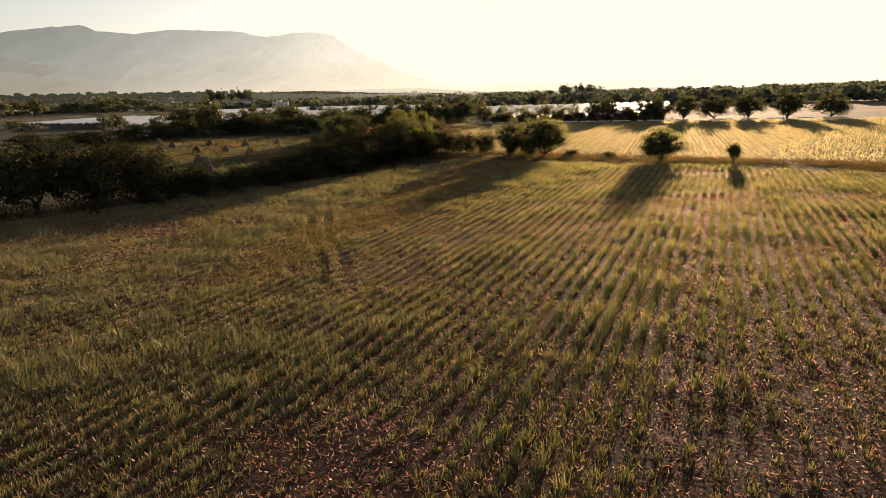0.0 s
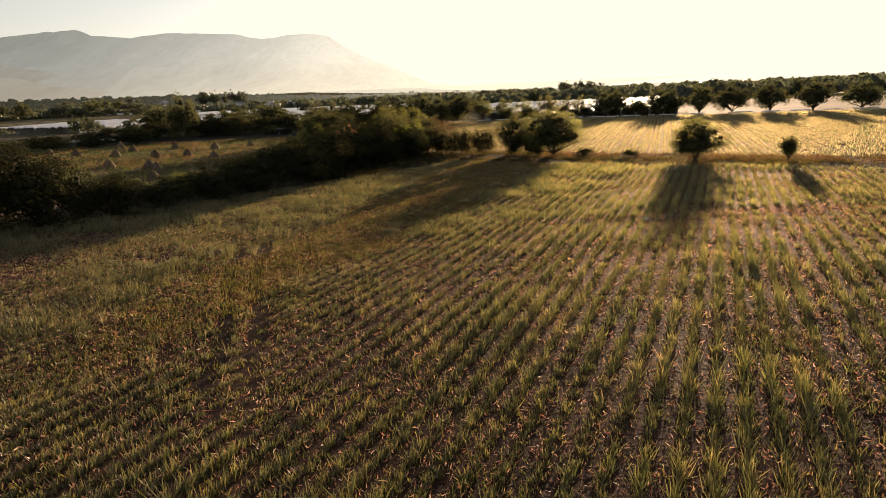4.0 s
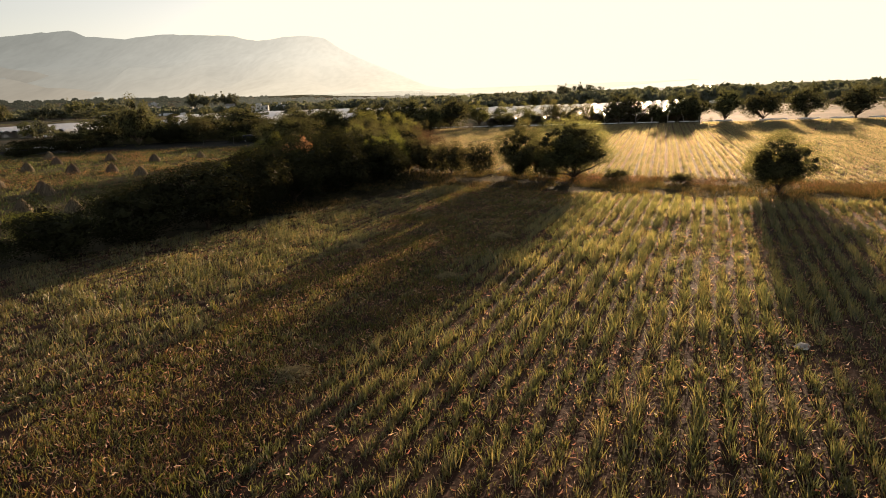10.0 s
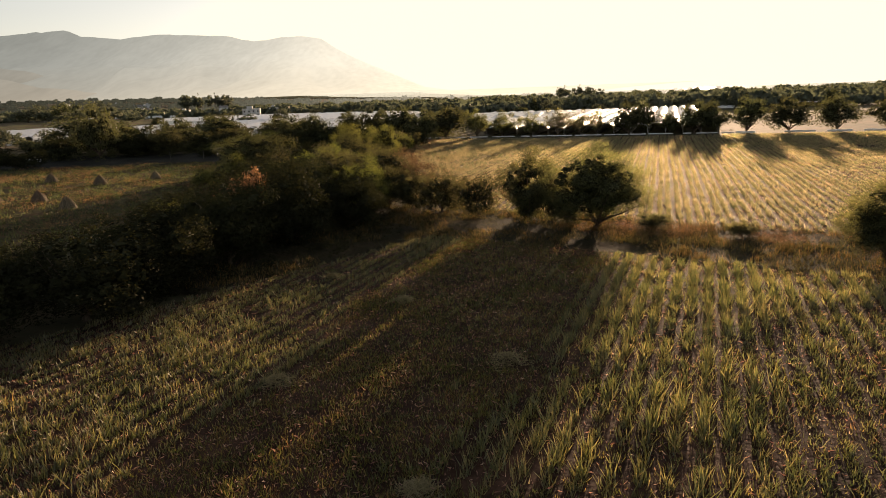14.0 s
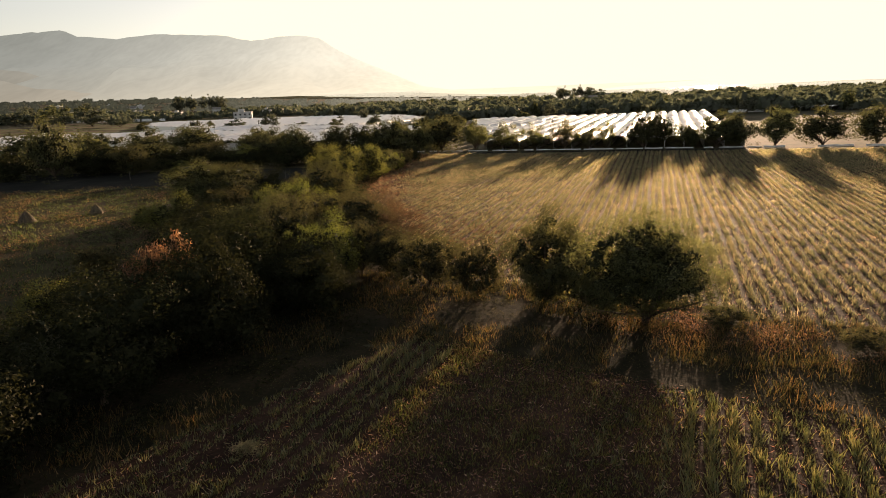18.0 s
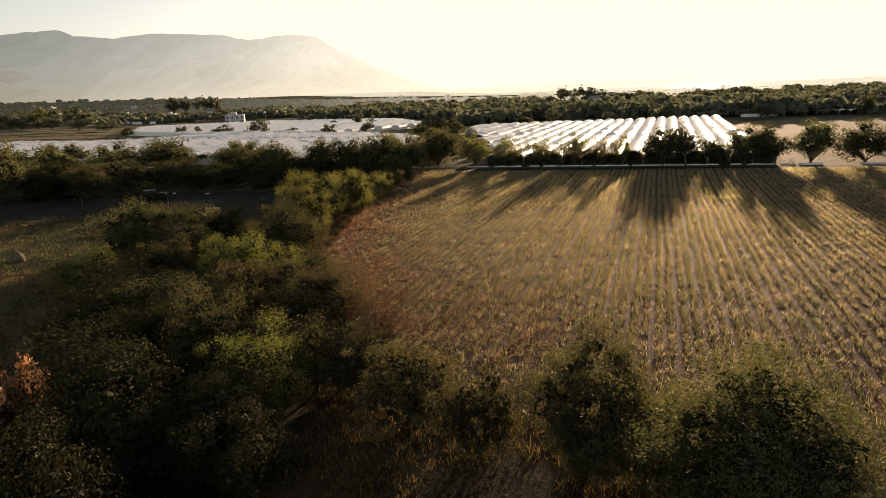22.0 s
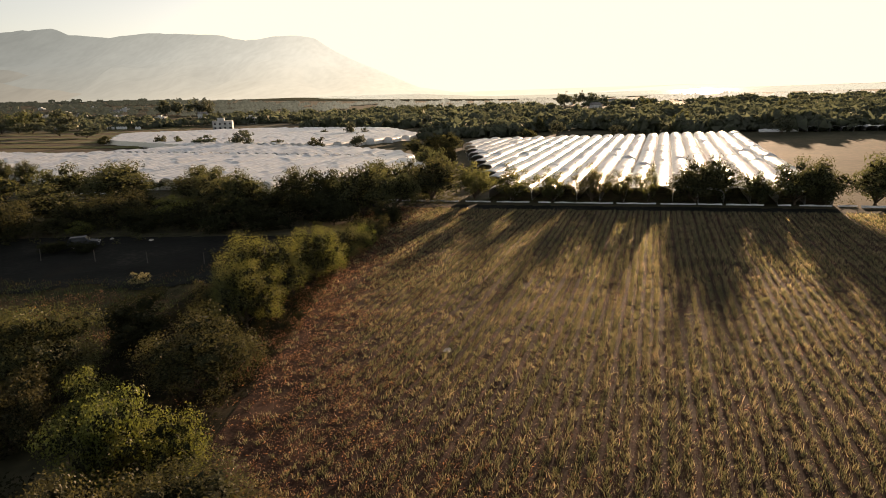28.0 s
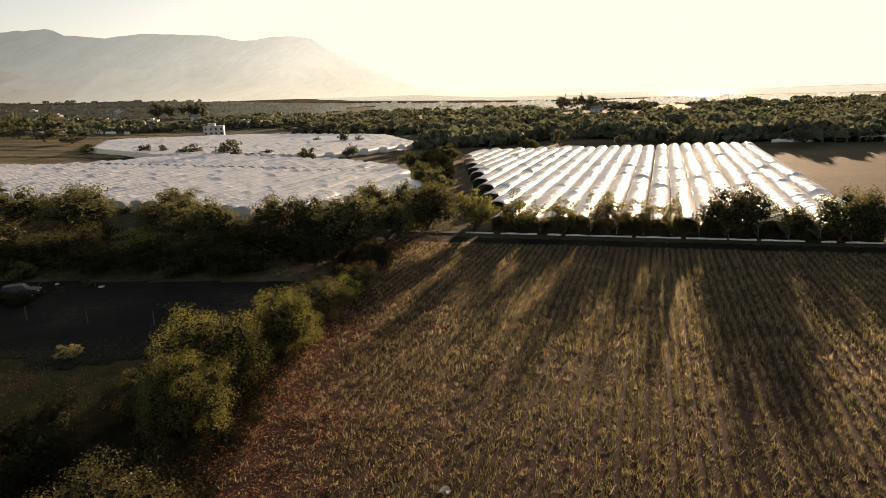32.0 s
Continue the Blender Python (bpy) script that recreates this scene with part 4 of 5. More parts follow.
# belt beyond the dirt lot
plant([("olive", -66.7, 228.6, 7.0, 13.2), ("brown", -51.9, 226.3, 5.4, 11.4), ("olive", -61.9, 250, 8.3, 16.8), ("olive", -46.3, 249.7, 7.0, 13.2), ("lime", -44.2, 230.3, 4.1, 10.8),
       ("fardark", -96, 262, 5.6, 13.2), ("scrub", -27, 228, 4.7, 10.8), ("scrub", -18, 228, 6.4, 13.0), ("olive", -10, 228, 8.8, 11.4), ("olive", -5.1, 235.3, 8.0, 7.8),
       ("olive", 1.3, 243.5, 8.2, 13.0), ("scrub", -31, 220, 5.0, 9.7), ("brown", -64.4, 216, 6.0, 9.6), ("olive", -36, 238, 6.4, 10.8), ("scrub", -56, 238, 4.8, 10.8)], "tree belt beyond the lot")
plant([("olive", -79, 212, 12.0, 10.0), ("scrub", -70, 218, 4.8, 9.7), ("olive", -93, 232, 9, 19.2), ("scrub", -84, 226, 5.2, 13.0), ("scrub", -74, 224, 6.0, 7.6),
       ("scrub", -92, 186, 2.4, 10.0), ("scrub", -100, 180, 2.2, 10.0), ("scrub", -84, 190, 3.5, 9.7), ("olive", -128, 262, 2.6, 7.8), ("scrub", -107, 214, 2.8, 12.0),
       ("scrub", -118, 205, 2.4, 12.0), ("scrub", -130, 196, 2.2, 12.0), ("olive", -112, 246, 3.2, 10)], "tree belt beyond the lot")
plant([("scrub", -51.5, 205.8, 1.7, 4.6), ("scrub", -47.2, 205.6, 1.6, 4.2), ("scrub", -24, 218.5, 4.2, 8.1), ("scrub", -38, 222, 4.0, 9.0), ("scrub", -46, 221, 3.7, 8.1), ("scrub", -58, 224, 4.2, 9.0), ("scrub", -14, 221, 4.8, 8.1), ("scrub", -72, 214, 4.4, 8.1), ("scrub", -88, 212, 5.2, 10.8), ("scrub", -98, 220, 3.0, 10.8), ("olive", -33, 236, 7.6, 10.0), ("olive", -24, 237, 7.8, 9.0), ("olive", -41, 242, 7.4, 9.0), ("scrub", -17, 236, 7.2, 9.0)], "scrub at the back of the lot")
plant([("olive", -80, 258, 7.8, 14), ("olive", -70, 260, 7.8, 12), ("olive", -51.6, 264, 6.2, 10), ("olive", -124, 303, 6.0, 7), ("olive", -115, 300, 5.8, 7), ("lime", -77, 226, 3.8, 5.5), ("brown", -60, 221, 2.6, 6), ("lime", -55, 219, 2.2, 5)], "trees before the broad tunnel block")
plant([("far", -412.1, 704.6, 12.2, 31.7), ("far", -375.7, 677.0, 10.2, 23.9), ("far", -347.0, 655.3, 8.9, 17.0), ("far", -336.3, 656.1, 8.0, 15.8), ("far", -277.9, 594.9, 8.8, 27.2), ("far", -237.9, 557.7, 6.2, 21.6)], "umbrella trees by the tilled field")
r = np.random.default_rng(77)
plant([("far", -358 + r.uniform(-42, 42), 1048 + r.uniform(-40, 40), r.uniform(15, 22), r.uniform(13, 19)) for k in range(13)], "grove of tall trees across the valley")
plant([("far" if k % 3 else "fardark", -0.62 * y + r.uniform(-130, 110), y, r.uniform(11, 18), r.uniform(14, 24)) for k, y in enumerate(np.linspace(640, 860, 30))], "tall trees at the valley's edge")
plant([("far", 172 + r.uniform(-30, 30), 1000 + r.uniform(-40, 40), r.uniform(11, 17), r.uniform(12, 20)) for k in range(9)], "tall trees by the far shore")
# trees in front of the tunnels
plant([("airy", 9.8, 241.0, 7.2, 7.6), ("airy", 16.9, 239.5, 6.4, 7.3), ("airy", 24.0, 237.4, 6.0, 6.2), ("airy", 31.2, 235.6, 6.8, 7.2), ("airy", 40.6, 232.9, 6.4, 3.6), ("airy", 36.4, 234.3, 6.0, 5.0),
       ("olive", 48.4, 231.2, 7.6, 8.6), ("olive", 52.6, 232.6, 7.8, 8.0), ("olive", 58.2, 228.6, 5.2, 7.0), ("olive", 63.6, 227, 7.6, 8.4), ("olive", 68, 225.6, 7.4, 9), ("olive", 75, 223.5, 8.2, 10),
       ("olive", 84, 221, 8.0, 11), ("olive", 94, 218.5, 7.8, 11), ("olive", 105, 215.5, 8.2, 12), ("olive", 117, 212.5, 7.6, 12)], "trees in front of the tunnels")
plant([("olive", -4, 262, 6.4, 7), ("brown", 1.5, 270, 5, 6), ("olive", 2.5, 283, 6.6, 7.5), ("olive", -1.5, 298, 6, 7), ("scrub", 3.5, 306, 5.6, 7), ("olive", -3, 318, 5, 6), ("scrub", 2, 330, 6, 8),
       ("olive", -8, 345, 5.6, 7), ("scrub", -1, 352, 6.4, 9), ("olive", 4, 366, 6, 9), ("olive", -10, 262, 6.4, 8), ("scrub", -13, 243, 6, 9)], "trees between the tunnel blocks")
plant([("fardark", -138.1, 440.3, 5.4, 6.5), ("fardark", -127.5, 436.5, 4.8, 5.8), ("far", -110.2, 424, 5.4, 12), ("far", -87.7, 410.4, 7.6, 10.3), ("fardark", -72, 405, 3.4, 9), ("fardark", -51.4, 389.9, 4.8, 7.8),
       ("far", -49.5, 473, 7.3, 6.8), ("far", -32.7, 383.7, 5.6, 7.4), ("far", -41.6, 470, 4.4, 6.5), ("fardark", -64, 480, 3.8, 6), ("fardark", -180, 468, 4.6, 11)], "trees among the tunnels")



def brush(name, pts, per, height, leaf, mat, rng, label):
    """Low tangled growth: loose leaves heaped round many stems."""
    n = len(pts) * per
    top = np.repeat(rng.uniform(0.3, 1.0, len(pts)) * height, per)
    P = np.repeat(pts, per, axis=0) + rng.normal(0, 0.32, (n, 2))
    z = top * rng.uniform(0.05, 1.0, n)
    V, F = flakes(np.column_stack([P, z]), leaf, leaf * 0.5, rng, 0.9)
    return tagged(new(name, mesh_of(name, V, F, mat)), label, "undergrowth", kind="stuff")


rng = np.random.default_rng(3)
low = np.concatenate([along([(-62, 44), (-36, 72), (-8, 106), (-3, 120)], 9, 1.6, rng), along([(-8, 116), (-10, 150), (-13, 170), (-7, 214), (-5, 236)], 10, 1.7, rng),
                      along([(-14, 120), (-24, 140), (-24, 170)], 16, 2.6, rng)])
low = low[~in_front(low[:, 0], low[:, 1]) & ~in_back(low[:, 0], low[:, 1])]
brush("hedge_undergrowth", low, 34, 1.3, 0.26, LEAF_SHADE_DARK, rng, "tangled undergrowth at the foot of the hedge, darkened as in shade")
belt = np.concatenate([along([(-130, 200), (-90, 220), (-50, 228), (-12, 230)], 24, 3.6, rng), along([(-120, 262), (-70, 252), (-20, 240), (2, 250)], 20, 5.0, rng), along([(0, 246), (-2, 300), (0, 370)], 9, 3.0, rng)])
brush("belt_undergrowth", belt, 22, 1.9, 0.5, LEAF_BELT, rng, "olive scrub under the trees beyond the lot")
foot = along([(-8, 246.6), (40, 233.6), (72, 225.0)], 1.8, 0.9, rng)
brush("tunnel_front_weeds", foot, 26, 1.2, 0.3, LEAF_BELT, rng, "olive weeds along the front of the tunnels")
edge = along([(-3.4, 236), (-4.6, 200), (-6.4, 172), (-5.0, 156), (4, 142), (12, 131)], 13, 0.62, rng)
brush("rust_field_edge", edge, 15, 0.45, 0.17, LEAF_RED, rng, "rust-coloured dry weeds along the field edge")
verge = scatter(in_verge, -23, -6, 157, 234, 9000, rng)
brush("verge_weeds", verge, 14, 0.6, 0.18, LEAF_SHADE_DARK, rng, "green weeds under the hedge, darkened as in shade")
fringe = along([(-7.8, 234), (-8.2, 200), (-9.6, 180), (-10.0, 158)], 3.4, 0.3, rng)
brush("rust_verge_weeds", fringe, 13, 0.5, 0.17, LEAF_RED, rng, "rust-coloured weeds between the hedge and the maize")
bank = along([(14.5, 114.6), (19, 112.2), (26, 107.6), (40, 98.6), (62, 85)], 4.4, 0.22, rng)
bank = bank[lattice_noise(bank[:, 0], bank[:, 1], 2.2, 83) > 0.4]
brush("rust_bank_weeds", bank, 36, 0.85, 0.1, LEAF_RED, rng, "rust-coloured tall weeds along the bank of the strip")
patch = scatter(lambda x, y: (lattice_noise(x, y, 5.0, 71) > 0.5) & in_meadow(x, y), -90, -24, 120, 188, 4200, rng)
brush("rust_meadow_weeds", patch, 14, 0.9, 0.17, LEAF_RED, rng, "rust-coloured dry weeds in the meadow")
clumped = scatter(lambda x, y: (lattice_noise(x, y, 4.0, 75) > 0.52) & in_meadow(x, y), -90, -22, 100, 188, 3600, rng)
brush("meadow_weeds", clumped, 14, 0.9, 0.18, LEAF_SHADE_DARK, rng, "dark green weeds in clumps on the meadow")
mixed = scatter(in_strip, -15, 60, 76, 154, 17000, rng)
brush("strip_weeds", mixed[::4], 26, 0.8, 0.11, LEAF_BROWN, rng, "brown weeds and low bushes on the strip")
brush("strip_green_weeds", mixed[1::3], 24, 0.5, 0.12, LEAF_SHADE_DARK, rng, "dark green low weeds covering the strip")

# valley trees farther off, thinning into one wood
TUN_U = np.array([math.sin(radians(17.3)), math.cos(radians(17.3))])
TUN_V = np.array([TUN_U[1], -TUN_U[0]])


def open_land(x, y):
    s, r = x * TUN_V[0] + y * TUN_V[1], x * TUN_U[0] + y * TUN_U[1]
    tunnels = ((s > -350) & (s < 4) & (r > 225) & (r < 400)) | ((s > -372) & (s < -135) & (r > 225) & (r < 512))
    tilled = (x < -120) & (y < 720 + 0.3 * (x + 150)) & (y > 330)
    right = (x > 75) & (y < 390 - 0.1 * x)
    return ~(tunnels | tilled | right) & (y > 250)


rng = np.random.default_rng(5)
spots, tries = [], 0
while len(spots) < 110 and tries < 60000:
    tries += 1
    y = 255 + 700 * rng.uniform() ** 1.3
    x = rng.uniform(-0.75, 0.75) * y
    if not open_land(x, y) or (y > 560 and float(lattice_noise(x, y, 90, 40)) < 0.42):
        continue
    if any((x - a) ** 2 + (y - b) ** 2 < 40 for a, b in spots):
        continue
    spots.append((x, y))
for i, (x, y) in enumerate(spots):
    kind = "far" if rng.uniform() < 0.6 else "fardark"
    tree(kind, i % 3, x, y, rng.uniform(4, 9), rng.uniform(6, 12), *WORDS[kind], "valley trees")


def far_wood(n, rng, near, far):
    V = []
    d = 430 + 2500 * rng.uniform(0, 1, n) ** 1.35
    a = rng.uniform(-0.78, 0.72, n)
    x, y = d * np.sin(a), d * np.cos(a)
    ok = (lattice_noise(x, y, 70, 50) > 0.45) & open_land(x, y) & (y < 1500 - 0.8 * np.minimum(x + 250, 0) - 0.5 * np.maximum(x, 0)) & (rng.uniform(0, 1, n) < 1.25 - d / 2200)
    ok &= (y > near) & (y <= far)
    x, y = x[ok], y[ok]
    z = ground_z(x, y)
    for px, py, pz in zip(x, y, z):
        w, h, k = rng.uniform(5, 13) * (1 + math.hypot(px, py) / 2200), rng.uniform(2.5, 5) + 6.5 * rng.uniform() ** 3, 34
        g = rng.normal(0, 1, (k, 3))
        g /= np.linalg.norm(g, axis=1)[:, None]
        g[:, 2] = np.abs(g[:, 2]) * 1.2 - 0.25
        P = np.array([px, py, pz + h * 0.45]) + g * rng.uniform(0.7, 1.0, k)[:, None] * [w / 2, w / 2, h / 2]
        nrm = g + rng.normal(0, 0.35, (k, 3))
        u = np.cross(nrm, rng.normal(0, 1, (k, 3)))
        u /= np.linalg.norm(u, axis=1)[:, None] + 1e-9
        v = np.cross(nrm, u)
        v /= np.linalg.norm(v, axis=1)[:, None] + 1e-9
        L = rng.uniform(0.09, 0.2, k)[:, None] * w
        V.append(np.stack([P - u * L, P + u * L * 0.7 + v * L, P + u * L * 0.7 - v * L], 1).reshape(-1, 3))
    V = np.concatenate(V)
    V[:, 2] = np.maximum(V[:, 2], ground_z(V[:, 0], V[:, 1]) + 0.05)
    return V, np.arange(len(V), dtype=np.int32).reshape(-1, 3)


wood_mid = new("valley_wood", mesh_of("valley_wood", *far_wood(26000, rng, 0, 1000), LEAF_FAR))
tagged(wood_mid, "distant olive-green woods across the valley floor", "woods", kind="stuff")
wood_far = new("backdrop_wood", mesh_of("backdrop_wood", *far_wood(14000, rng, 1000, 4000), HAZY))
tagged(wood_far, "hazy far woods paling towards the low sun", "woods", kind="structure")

# ---------------------------------------------------------------- polytunnels


GUTTER = 1.35


def arch(r, z, n=10):
    """A hoop: upright legs to the gutter, then a flat half round."""
    a = np.linspace(0, np.pi, n + 1)
    top = np.stack([-np.cos(a) * r, np.zeros(n + 1), GUTTER + np.sin(a) ** 0.9 * (z - GUTTER)], -1)
    return np.concatenate([[[-r, 0, 0]], top, [[r, 0, 0]]])


def tunnel(s, r0, r1, half, high, rng, group, end=True, step=0.7, hoops=2.1, sag=0.09, closed=False):
    """One hoop tunnel along the block's axis at lateral place s: film sheets that sag between the hoops."""
    length = r1 - r0
    m = int(length / step) + 1
    prof = arch(half, high, 10 if step < 0.6 else 8)
    yy = np.linspace(0, length, m)
    rib = 1.0 - sag * (1 - np.abs(np.sin(np.pi * yy / hoops)) ** 0.6)
    sheet, y = np.ones(m), 0.0
    while y < length:
        d = rng.uniform(5, 12)
        on = (yy >= y) & (yy < y + d)
        sheet[on] = rng.uniform(0.82, 1.14) * (1.0 - 0.05 * np.sin(np.pi * (yy[on] - y) / d))
        y += d
    wob = np.cumsum(rng.normal(0, 0.008, m))
    k = len(prof)
    loose = 1.0 + 0.012 * rng.normal(0, 1, (m, k, 1))
    V = prof[None] * loose * np.stack([0.985 + 0.015 * sheet, np.ones(m), np.ones(m)], -1)[:, None]
    over = np.maximum(V[:, :, 2] - GUTTER, 0)
    V[:, :, 2] += over * ((rib * sheet)[:, None] - 1)
    V += np.stack([wob, yy, np.full(m, 0.02)], -1)[:, None]
    i = np.arange(m - 1)[:, None] * k + np.arange(k - 1)[None]
    F = np.stack([i, i + 1, i + 1 + k, i + k], -1).reshape(-1, 4)
    root = new("polytunnel")
    p = TUN_V * s + TUN_U * r0
    root.matrix_world = pose(p[0], p[1], 0, 0, 0, -17.3)
    part("cover", mesh_of("cover", V.reshape(-1, 3), F, FILM, True), root, "white translucent plastic film over hoops")
    if closed:
        mouth = prof * [0.99, 1, 0.98] + [0, 0.02, 0.02]
        tip = np.array([[0, 0.02, 0.02]])
        n = len(mouth)
        part("end_panel", mesh_of("end_panel", np.concatenate([mouth, tip]), np.array([(i, i + 1, n) for i in range(n - 1)]), FILM), root, "white film closing the tunnel's end")
    if end:
        hv, hf = tubes([(arch(half - 0.02, high - 0.02, 12) + [0, -0.03, 0], np.full(15, 0.05))], 5)
        part("end_hoop", mesh_of("end_hoop", hv, hf, STEEL, True), root)
    return tagged(root, "long white plastic hoop tunnel for growing crops", "polytunnel", group)


rng = np.random.default_rng(21)
PITCH = 4.25
for i in range(27):
    s = -3 - PITCH * i
    r0 = 236.0 if s > -58 else 237 + (-58.5 - s) * 2.9
    r1 = 392 - 0.2 * (-3 - s) + rng.uniform(-3, 3)
    if r1 - r0 > 12:
        tunnel(s, r0 + rng.uniform(-0.6, 0.6), r1, 2.11, 2.95 + rng.uniform(-0.1, 0.1), rng, "tunnels of the sunlit block", step=0.45, sag=0.13)
for i in range(52):
    s = -91 - PITCH * i
    r0 = float(np.interp(-s, [91, 112, 186, 200, 222, 229, 280, 312], [258, 238, 246, 256, 256, 225, 238, 246]))
    r1 = float(np.interp(-s, [91, 96, 106, 115, 143, 180, 219, 228, 240, 248, 280, 312], [284, 289, 308, 322, 338, 350, 364, 350, 330, 318, 320, 326]))
    r1 += rng.uniform(-2, 2)
    gap = 300 + 0.15 * (-91 - s)
    if r1 - gap > 14:
        tunnel(s, r0 + rng.uniform(-0.8, 0.8), gap - 0.6, 2.05, 2.8 + rng.uniform(-0.15, 0.15), rng, "tunnels of the broad block", step=0.66, hoops=2.0, sag=0.15, closed=s > -226)
        tunnel(s, gap + 0.4, r1, 2.05, 2.8 + rng.uniform(-0.15, 0.15), rng, "tunnels of the broad block", step=0.66, hoops=2.0, sag=0.15, closed=s > -226)
    else:
        tunnel(s, r0 + rng.uniform(-0.8, 0.8), r1, 2.05, 2.8 + rng.uniform(-0.15, 0.15), rng, "tunnels of the broad block", step=0.66, hoops=2.0, sag=0.15, closed=s > -226)
for i in range(52):
    s = -142 - PITCH * i
    r0 = float(np.interp(-s, [142, 152, 166, 219, 236, 312, 364], [400, 376, 354, 372, 358, 396, 462]))
    r1 = float(np.interp(-s, [142, 164, 185, 289, 320, 366], [416, 450, 482, 506, 488, 472]))
    tunnel(s, r0, r1, 2.05, 2.7 + rng.uniform(-0.1, 0.1), rng, "tunnels of the far block", end=False, step=1.0, hoops=4.0, sag=0.14, closed=True)
for i in range(9):
    s = 30 + PITCH * i
    tunnel(s, 424 + rng.uniform(-1, 1), 470, 2.05, 2.4, rng, "tunnels beyond the bare field", end=False, step=1.0, hoops=3.0)

# ---------------------------------------------------------------- road, strips and stones
field_sheet("road", -20, 130, 200, 246, 0.8, DIRT, lambda x, y: (y > 235.2 - 0.26 * x) & (y < 239.2 - 0.26 * x) & (x < 128), "brown dirt farm road along the tunnels", lift=0.05, relief=0.05)
field_sheet("pale_field", -80, 30, 630, 840, 8.0, DIRT, lambda x, y: (y > 690 - 0.7 * (x + 58)) & (y < 815 - 0.8 * (x + 70)), "pale dry field between the far trees", lift=0.15, relief=0.1)


def ribbon(length, high, rng):
    """A strip of white plastic sheet that stands on edge, wavy and sagging."""
    n = int(length / 0.5) + 1
    t = np.linspace(0, length, n)
    sway = 0.12 * np.sin(t * 1.7 + rng.uniform(0, 6)) + rng.normal(0, 0.03, n)
    top = high * (0.75 + 0.25 * np.sin(t * 0.9 + rng.uniform(0, 6)) ** 2)
    lo = np.stack([t, sway * 0.3, np.zeros(n)], -1)
    mid = np.stack([t, sway, top * 0.6], -1)
    hi = np.stack([t, sway * 1.3 + 0.12, top], -1)
    bk = np.stack([t, sway * 1.3 + 0.2, top * 0.5], -1)
    V = np.concatenate([lo, mid, hi, bk])
    i = np.arange(n - 1)
    F = np.concatenate([np.stack([i + a * n, i + 1 + a * n, i + 1 + (a + 1) * n, i + (a + 1) * n], -1) for a in range(3)])
    return mesh_of("plastic_strip", V, F, SHEETM, True)


def plastic(x0, y0, x1, y1, high, rng, piece=(4, 8), gap=(0.3, 2.0)):
    d, at = math.hypot(x1 - x0, y1 - y0), 0.0
    turn = math.degrees(math.atan2(y1 - y0, x1 - x0))
    while at < d - 2:
        n = min(rng.uniform(*piece), d - at)
        ob = new("plastic_strip", ribbon(n, high, rng))
        ob.matrix_world = pose(x0 + (x1 - x0) * at / d, y0 + (y1 - y0) * at / d, 0.02 + float(ground_z(x0, y0)), 0, 0, turn)
        tagged(ob, "white plastic sheeting standing along the ground", "plastic sheet", "plastic strips")
        at += n + rng.uniform(*gap)


rng = np.random.default_rng(33)
plastic(-9, 245.5, 72, 223.2, 0.28, rng, (1.5, 7), (0.2, 2.5))
plastic(72, 222.2, 128, 208, 0.45, rng, gap=(2, 8))
plastic(-98, 276.5, -64, 262, 0.6, rng)
plastic(-128, 214, -90, 207, 0.7, rng, gap=(1, 4))
plastic(-432, 772, -249, 660, 2.4, rng, (10, 24), (1, 12))
plastic(136, 404, 152, 402, 1.6, rng, (16, 16))
plastic(-24, 918, 26, 872, 2.0, rng, (12, 24), (1, 4))


def stone(x, y, size, label):
    bm = bmesh.new()
    bmesh.ops.create_icosphere(bm, subdivisions=2, radius=size)
    for v in bm.verts:
        v.co *= 0.75 + 0.5 * noise.noise(v.co * 2.3 / size + Vector((x, y, 0)))
        v.co.z = max(v.co.z * 0.6, -0.1 * size)
    ob = new("stone", bm_mesh("stone", bm, STONE))
    ob.matrix_world = pose(x, y, 0.06 + 0.1 * size, 0, 0, x * 50)
    tagged(ob, label, "stone", "stones in the fields")


stone(16.7, 63.7, 0.32, "pale stone lying in the stubble")
for x, y, r in ((5.05, 164.7, 0.42), (8.8, 139.0, 0.3), (-40.5, 212.5, 0.5), (-47.5, 214.4, 0.45)):
    stone(x, y, r, "pale weathered stone half sunk in the soil")

def stalk_heap(x, y, size, r):
    """A low tangle of dry stalks and leaves, thrown down at random."""
    n = 420
    q = r.normal(0, 0.38, (n, 2)) * size
    top = 0.34 * size * np.exp(-(q ** 2).sum(1) / (0.5 * size) ** 2)
    return flakes(np.column_stack([q + [x, y], 0.09 + top * r.uniform(0.2, 1.0, n)]), 0.42, 0.035, r, 0.45)


rng = np.random.default_rng(300)
HEAPS = ((-2.9, 82.9, 1.0), (6.8, 84.5, 1.2), (-1.9, 62.4, 0.9), (1.5, 93.8, 0.8), (3.4, 75.0, 0.7), (-3.7, 99.4, 0.8))
tangle = new("stalk_heaps", mesh_of("stalk_heaps", *joined(*(stalk_heap(x, y, k, rng) for x, y, k in HEAPS)), LEAF_PALE))
tagged(tangle, "pale tangles of dry maize stalks lying on the fallow strip", "dry stalks", kind="stuff")

# ---------------------------------------------------------------- straw stooks


